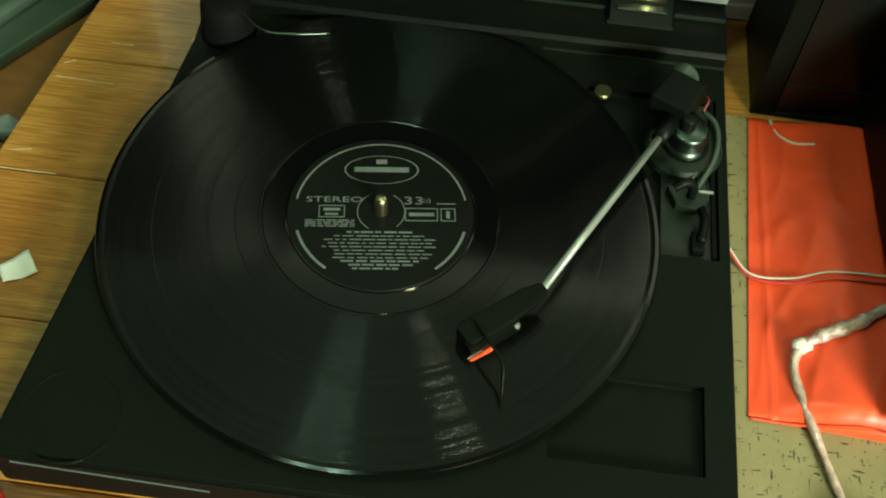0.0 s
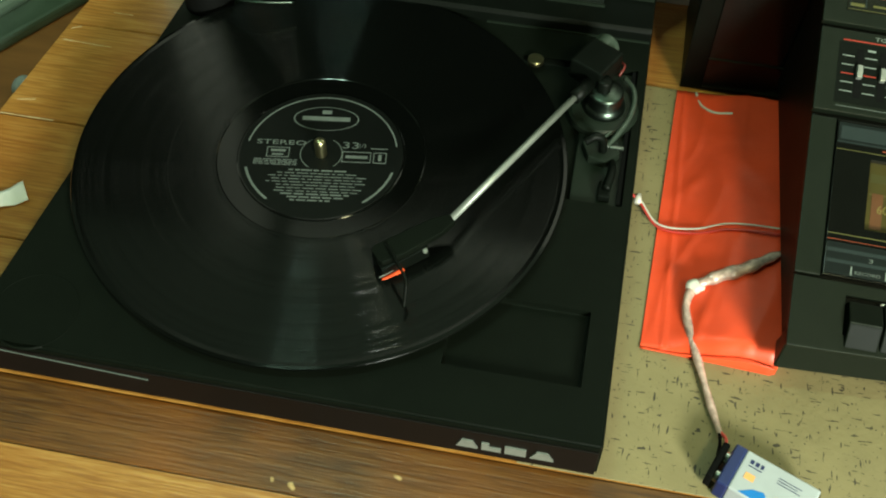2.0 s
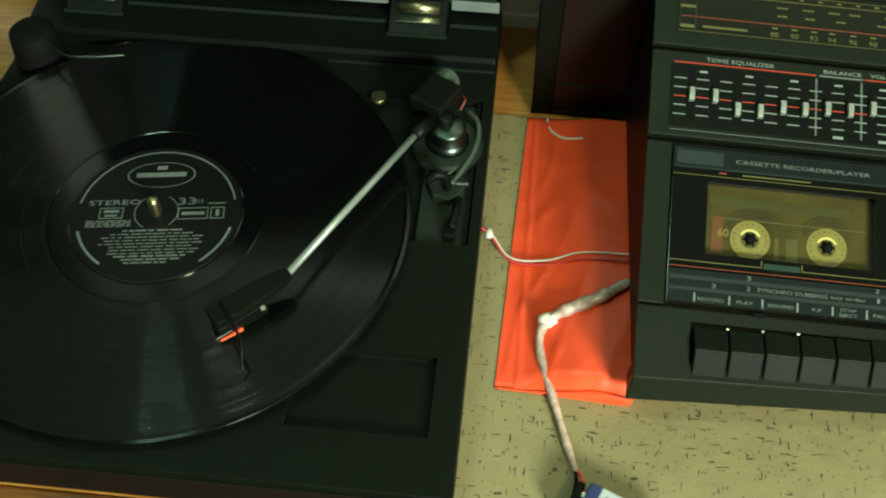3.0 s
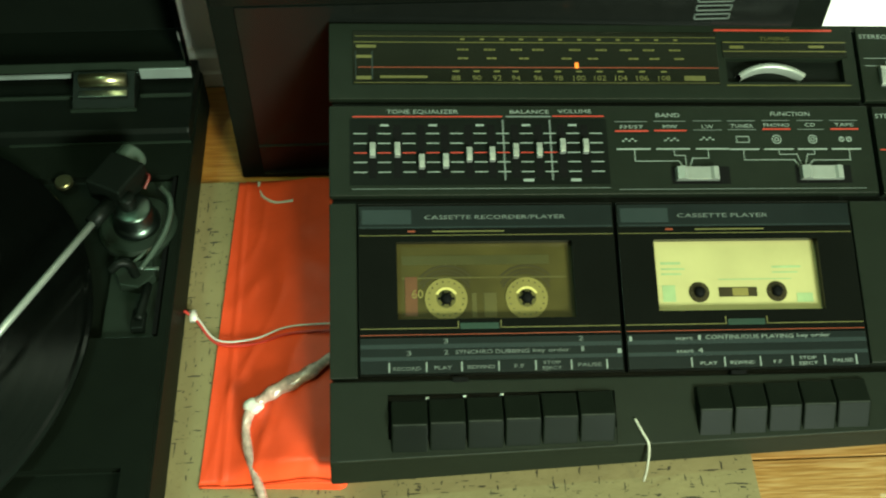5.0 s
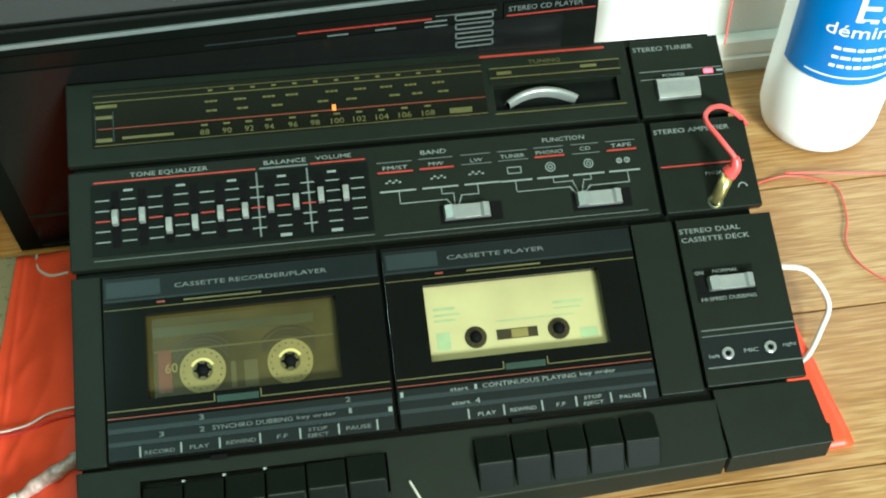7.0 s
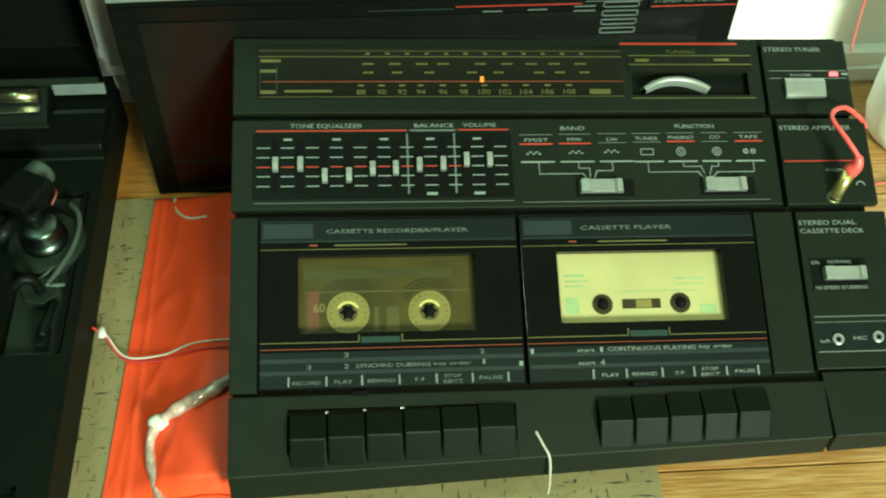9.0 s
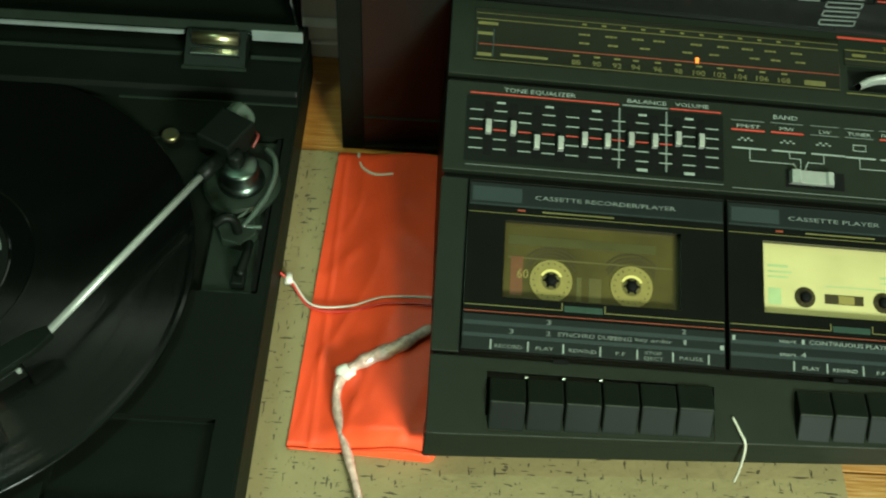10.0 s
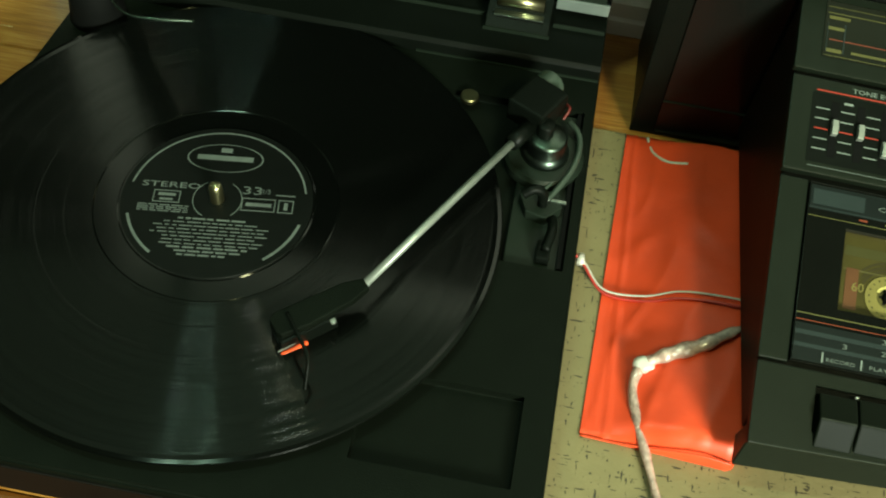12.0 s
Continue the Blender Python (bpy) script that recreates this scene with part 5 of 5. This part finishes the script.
# ---- compact disc player tower behind ----
HY = 0.2168
cd = thing("compact_disc_unit", "glossy black compact disc unit standing behind the console", "hi-fi unit")
part("cabinet", one_box(0.0095, 0.3565, HY + 0.004, 0.2960, 0.0005, 0.1665, 0.0015), M_DECK, cd)
part("top_panel", one_box(0.0100, 0.3560, HY + 0.0060, 0.2955, 0.1666, 0.1690, 0.0008), M_LID, cd, "glossy black top panel")
part("front_frame", one_box(0.0090, 0.3570, HY + 0.0005, HY + 0.0039, 0.0006, 0.1680, 0.0008), M_BLACK, cd)
part("lower_panel", one_box(0.0235, 0.3380, HY - 0.0008, HY + 0.0004, 0.0330, 0.1432, 0.0003), M_LID, cd, "glossy black lower front panel")
part("plinth_panel", one_box(0.0235, 0.3380, HY - 0.0008, HY + 0.0004, 0.0050, 0.0310, 0.0003), M_LID, cd)
part("upper_panel", one_box(0.0110, 0.3020, HY - 0.0004, HY + 0.0004, 0.1445, 0.1535), M_GLOSS, cd)
part("silver_strip", prism([(0.0100, 0.1582), (0.3060, 0.1632), (0.3060, 0.1652), (0.0100, 0.1606)], HY - 0.0014, HY + 0.0004, "y", 0.0003), M_STRIP, cd, "thin silver strip")
part("white_line", one_box(0.1500, 0.1970, HY - 0.0010, HY - 0.0003, 0.1473, 0.1478), M_BANDL, cd)
part("red_line", one_box(0.1980, 0.2680, HY - 0.0010, HY - 0.0003, 0.1486, 0.1491), M_RED, cd)
bm = bmesh.new()
for x0, x1, z0, z1 in ((0.213, 0.224, 0.1448, 0.1456), (0.238, 0.249, 0.1452, 0.1460), (0.264, 0.276, 0.1468, 0.1476), (0.264, 0.276, 0.1436, 0.1444), (0.270, 0.302, 0.1502, 0.1506)):
    box(bm, x0, x1, HY - 0.0011, HY - 0.0008, z0, z1)
tagged(part("front_print", bm, M_GREYP, cd), kind="stuff")
for k in range(4):
    z = 0.1458 - 0.0062 * k
    ic = bmesh.new()
    for x0, x1, z0, z1 in ((0.280, 0.3005, z + 0.0034, z + 0.0042), (0.280, 0.3005, z, z + 0.0008), (0.280, 0.2808, z, z + 0.004), (0.2997, 0.3005, z, z + 0.004)):
        box(ic, x0, x1, HY - 0.0011, HY - 0.0008, z0, z1)
    part("icon_frame", ic, M_GREYP, cd)
part("side_panel", one_box(0.3060, 0.3555, HY - 0.0006, HY + 0.0004, 0.1000, 0.1540), M_BLACK, cd)
bm = text_bm("STEREO CD PLAYER", 0.3085, 0.3480, 0.0, 0.0032, 0.0)
for v in bm.verts:
    v.co = (v.co.x, HY - 0.0007 - v.co.z * 2, 0.1483 + v.co.y)
tagged(part("cd_lettering", bm, M_DIM, cd), kind="stuff")
part("cd_red_line", one_box(0.3075, 0.3550, HY - 0.0009, HY - 0.0007, 0.1452, 0.1459), M_RED, cd)

part("panel_ridge", one_box(0.0235, 0.3380, HY - 0.0014, HY - 0.0002, 0.0314, 0.0326, 0.0003), M_GREYARM, cd)

# ---- orange plastic bag under the console ----
bm = bmesh.new()
NX, NY = 120, 50
rowsv = []


def bag_xy(u, v):
    lf, lb = Vector((0.0, 0.0)), Vector((0.0077, 0.2115))
    rf, rb = Vector((0.4610, 0.0165)), Vector((0.4460, 0.1900))
    mf = Vector((0.0775, -0.0045))
    stops = ((0.0, lf), (0.17, mf), (0.21, Vector((0.095, 0.045))), (0.85, Vector((0.405, 0.05))), (0.92, Vector((0.430, 0.0155))), (1.0, rf))
    for (p, q), (s, w) in zip(stops, stops[1:]):
        if u <= s:
            front = q.lerp(w, (u - p) / (s - p))
            break
    back = lb.lerp(rb, u)
    return front.lerp(back, v)


for i in range(NX + 1):
    u = (i / NX) ** 1.5
    col = []
    for j in range(NY + 1):
        v = j / NY
        p = bag_xy(u, v)
        ramp = min(1, p.x / 0.058)
        ramp = ramp * ramp * (3 - 2 * ramp)
        far = 1 - 0.82 * min(1, max(0, (p.x - 0.09) / 0.2))
        edge = min(1, min(v, 1 - v) / 0.05 + 0.25)
        wr = 0.0006 * noise.noise((p.x * 26, p.y * 17, 1)) + 0.0011 * (1 - abs(noise.noise((p.x * 34 - p.y * 9, p.y * 15, 9)))) ** 14 + 0.0009 * (1 - abs(noise.noise((p.x * 22 + p.y * 28, p.y * 24, 4)))) ** 18 + 0.0011 * math.exp(-((p.x - 0.0125 - 0.004 * p.y) / 0.0011) ** 2) + 0.0003 * noise.noise((p.x * 90 + p.y * 60, p.y * 40, 4))
        col.append(bm.verts.new((p.x, p.y, 0.0026 + (0.0148 * ramp * edge * far) + wr * (0.25 + 0.75 * min(1, p.x / 0.02)))))
    rowsv.append(col)
for i in range(NX):
    for j in range(NY):
        bm.faces.new((rowsv[i][j], rowsv[i + 1][j], rowsv[i + 1][j + 1], rowsv[i][j + 1]))
rim = [rowsv[i][0] for i in range(NX + 1)] + [rowsv[NX][j] for j in range(1, NY + 1)] + [rowsv[i][NY] for i in range(NX - 1, -1, -1)] + [rowsv[0][j] for j in range(NY - 1, 0, -1)]
low = [bm.verts.new((v.co.x, v.co.y, 0.0019 if v.co.x < 0.296 else 0.0003)) for v in rim]
for k in range(len(rim)):
    bm.faces.new((rim[k], low[k], low[(k + 1) % len(rim)], rim[(k + 1) % len(rim)]))
bmesh.ops.recalc_face_normals(bm, faces=bm.faces)
obag = thing("plastic_bag", "wrinkled orange plastic bag lying under the console", "bag")
part("film", bm, M_ORANGE, obag, smooth=True)
part("front_fold", rod([(0.0004, -0.0004, 0.0030), (0.020, -0.0016, 0.0040), (0.040, -0.0028, 0.0080), (0.060, -0.0038, 0.0118), (0.0770, -0.0046, 0.0100)], 0.0006, 8), M_ORANGE, obag, smooth=True)
bm = rod([(0.0205, 0.2090, 0.0050), (0.0215, 0.2030, 0.0065), (0.0249, 0.1936, 0.0085), (0.0332, 0.1865, 0.0115), (0.0442, 0.1847, 0.0150)], 0.0010, 8)
tagged(link("cable_offcut", bm, M_CABLEW, smooth=True), "short white cable offcut on the orange bag", "cable")

# ---- loose wires, battery, bottle ----
wr = thing("audio_wire", "thin red and white twisted wire crossing the orange bag", "wire")
p1 = [(-0.0165, 0.108, 0.012), (-0.0095, 0.1035, 0.0085), (0.0035, 0.0885, 0.0058), (0.0250, 0.0862, 0.0095), (0.0430, 0.0885, 0.0165), (0.0600, 0.0880, 0.0200), (0.0800, 0.0870, 0.0215)]
part("white_core", rod([(x, y + 0.0008, z + 0.0006) for x, y, z in p1[1:]], 0.0006, 8), M_CABLEW, wr, smooth=True)
part("red_core", rod([(x, y - 0.0012 - 0.0022 * min(1, max(0, (x - 0.01) / 0.03)), z) for x, y, z in p1], 0.0008, 8), mat("red_wire_pvc", (0.42, 0.028, 0.022), rough=0.4, var=0.15, scale=200), wr, smooth=True)
part("wire_tip", rod([(-0.0118, 0.1075, 0.010), (-0.0108, 0.1015, 0.0085)], 0.0024, 10), M_GLUE, wr, smooth=True)

sl = thing("taped_lead", "battery lead wrapped in clear tape with a glued joint", "lead")
pa = [(0.0275, 0.0425, 0.0125), (0.0400, 0.0485, 0.0170), (0.0560, 0.0555, 0.0205), (0.0720, 0.0665, 0.0225), (0.0860, 0.0745, 0.0235)]
part("sleeve", rod(pa, 0.0035, 12, taper=lambda t: 0.75 + 0.55 * math.sin(math.pi * min(1, t * 1.2)) + 0.12 * math.sin(t * 37) - 0.25 * t), M_TUBE, sl, "crinkled clear tape", smooth=True)
pb = [(0.0270, 0.0435, 0.0125), (0.0238, 0.0290, 0.0090), (0.0285, 0.0080, 0.0080), (0.0345, -0.0080, 0.0060), (0.0420, -0.0310, 0.0050), (0.0485, -0.0500, 0.0060)]
part("sleeve", rod(pb, 0.0031, 12, taper=lambda t: 0.95 + 0.10 * math.sin(t * 25) - 0.3 * t), M_TUBE, sl, "crinkled clear tape", smooth=True)
bm = bmesh.new()
bmesh.ops.create_icosphere(bm, subdivisions=3, radius=0.0052, matrix=Matrix.Translation((0.0277, 0.0420, 0.0125)) @ Matrix.Diagonal((1.2, 0.9, 0.8, 1)))
for v in bm.verts:
    v.co += 0.0012 * noise.noise_vector(v.co * 220)
part("glue_blob", bm, M_GLUE, sl, "white glue blob", smooth=True)
part("red_lead", rod([(0.0480, -0.0480, 0.0065), (0.0510, -0.0535, 0.0090), (0.0500, -0.0600, 0.0120)], 0.0010, 8), M_CABLER, sl, smooth=True)
part("black_lead", rod([(0.0475, -0.0480, 0.0060), (0.0478, -0.0560, 0.0090), (0.0465, -0.0650, 0.0110)], 0.0010, 8), M_RUBBER, sl, smooth=True)

bd = Vector((0.0397, -0.0170, 0)).normalized()
bt_ = thing("battery", "white and blue nine volt block battery lying flat", "battery", None)
bm4 = Matrix((bd, Vector((-bd.y, bd.x, 0)), Vector((0, 0, 1)))).transposed().to_4x4()
bm4.translation = (0.0500, -0.0715, 0.0018)
bt_.matrix_world = bm4
part("case", one_box(0.0065, 0.0485, -0.0130, 0.0130, 0.0, 0.0170, 0.0016, 3), M_LABELW, bt_)
part("end_band", one_box(0.0, 0.0068, -0.01315, 0.01315, 0.0, 0.0172, 0.0016, 3), M_NAVY, bt_, "navy end band")
for y in (-0.0062, 0.0062):
    part("terminal", rod([(-0.0026, y, 0.0086), (0.0005, y, 0.0086)], 0.0036, 16), M_CHROME, bt_)
part("snap_connector", one_box(-0.0062, -0.0022, -0.0115, 0.0115, 0.0022, 0.0150, 0.0012), M_RUBBER, bt_)
part("label_marks", bars([(0.0105, 0.0125, 0.0060, 0.0085, 0.01705), (0.0135, 0.0155, 0.0060, 0.0085, 0.01705), (0.0165, 0.0182, 0.0060, 0.0085, 0.01705), (0.0105, 0.0180, 0.0042, 0.0048, 0.01705), (0.0270, 0.0400, 0.0066, 0.0070, 0.01705), (0.0270, 0.0380, 0.0050, 0.0054, 0.01705), (0.0270, 0.0400, 0.0034, 0.0038, 0.01705)]), M_NAVY, bt_)
part("blue_flash", prism([(0.012, -0.012), (0.030, -0.012), (0.024, -0.0055), (0.018, -0.0070)], 0.0169, 0.01715, "z"), M_BLUE, bt_)
part("orange_marks", bars([(0.0110, 0.0165, -0.0035, 0.0005, 0.01705), (0.0300, 0.0400, -0.0075, -0.0045, 0.01705)]), mat("orange_print", (0.7, 0.35, 0.12), rough=0.4, var=0.1, scale=200), bt_)

BX, BY = 0.5205, 0.2495
bo = thing("water_bottle", "white plastic bottle of demineralised water with a blue label", "bottle", pose(BX, BY, 0.0004))
RB = 0.0375
part("bottle_body", lathe([(0, 0.003), (0.022, 0.0028), (0.024, 0.0), (0.030, 0.0015), (0.0345, 0.006), (0.0372, 0.016), (RB, 0.034), (0.0374, 0.055), (0.0366, 0.058), (0.0366, 0.155), (0.0374, 0.158), (0.034, 0.175), (0.020, 0.192), (0.0135, 0.197), (0.0135, 0.205), (0, 0.205)], 64), M_BOTTLE, bo, smooth=True)
part("cap", lathe([(0.0155, 0.198), (0.0158, 0.216), (0.0145, 0.218), (0, 0.218)], 40), M_BLUE, bo)
lb = bmesh.new()
a0, a1, nn = 190, 350, 40
vv = [[lb.verts.new((0.03755 * math.cos(radians(a0 + (a1 - a0) * i / nn)), 0.03755 * math.sin(radians(a0 + (a1 - a0) * i / nn)), z)) for z in (0.0665 + 0.002 * (2 * i / nn - 1) ** 2, 0.154)] for i in range(nn + 1)]
for p, q in zip(vv, vv[1:]):
    lb.faces.new((p[0], q[0], q[1], p[1]))
blb = part("label", lb, M_BLUE, bo, "blue paper label", smooth=True)


def wrap(bm, parent, name, material, ang0, z0, rad=0.0379):
    for v in bm.verts:
        a = radians(ang0) + v.co.x / rad
        v.co = ((rad + v.co.z) * math.cos(a), (rad + v.co.z) * math.sin(a), z0 + v.co.y)
    return part(name, bm, material, parent)


wrap(text_bm("déminér", 0.0, 0.049, 0.0, 0.0085), blb, "label_word", M_BOTTLE, 224, 0.1030)
wrap(text_bm("Ea", 0.0, 0.026, 0.0, 0.021), blb, "label_word", M_BOTTLE, 246, 0.1140)
bm = bmesh.new()
for k in range(24):
    box(bm, k * 0.0026, k * 0.0026 + 0.00265, -0.0004, 0.0005, 0, 0.0002)
wrap(bm, blb, "label_rule", M_BOTTLE, 216, 0.0725)
bm = bmesh.new()
random.seed(8)
for r_ in range(3):
    x = 0.0
    while x < 0.040:
        l = random.uniform(0.003, 0.007)
        box(bm, x, x + l, -0.0065 * r_, -0.0065 * r_ + 0.0020, 0, 0.0002)
        x += l + 0.0012
wrap(bm, blb, "label_small_print", M_BOTTLE, 236, 0.0930)

rc = thing("red_cable", "thin red cable trailing over the bench", "cable")
part("cable_run", rod([(0.436, 0.176, 0.040), (0.452, 0.190, 0.012), (0.470, 0.201, 0.0018), (0.4875, 0.2035, 0.0018), (0.505, 0.198, 0.0018), (0.515, 0.1885, 0.0018), (0.5125, 0.165, 0.0018), (0.505, 0.145, 0.0018), (0.510, 0.1255, 0.0018), (0.530, 0.108, 0.0018), (0.57, 0.095, 0.0018)], 0.00055, 8), M_CABLER, rc, smooth=True)
part("cable_run", rod([(0.486, 0.2045, 0.0036), (0.510, 0.2015, 0.0030), (0.549, 0.196, 0.0018), (0.60, 0.190, 0.0018)], 0.00055, 8), M_CABLER, rc, smooth=True)
part("cable_run", rod([(0.428, 0.2080, 0.115), (0.436, 0.228, 0.135), (0.452, 0.252, 0.150), (0.475, 0.285, 0.150), (0.50, 0.3045, 0.165)], 0.0005, 8), M_CABLER, rc, smooth=True)
wc = rod([(0.432, 0.1120, 0.036), (0.4459, 0.1126, 0.034), (0.4621, 0.1097, 0.030), (0.4717, 0.0954, 0.018), (0.4654, 0.0839, 0.0085), (0.4540, 0.0705, 0.0055), (0.4400, 0.0600, 0.0055)], 0.0016, 10)
tagged(link("white_cable", wc, M_CABLEW, smooth=True), "white cable looping out from under the console", "cable")
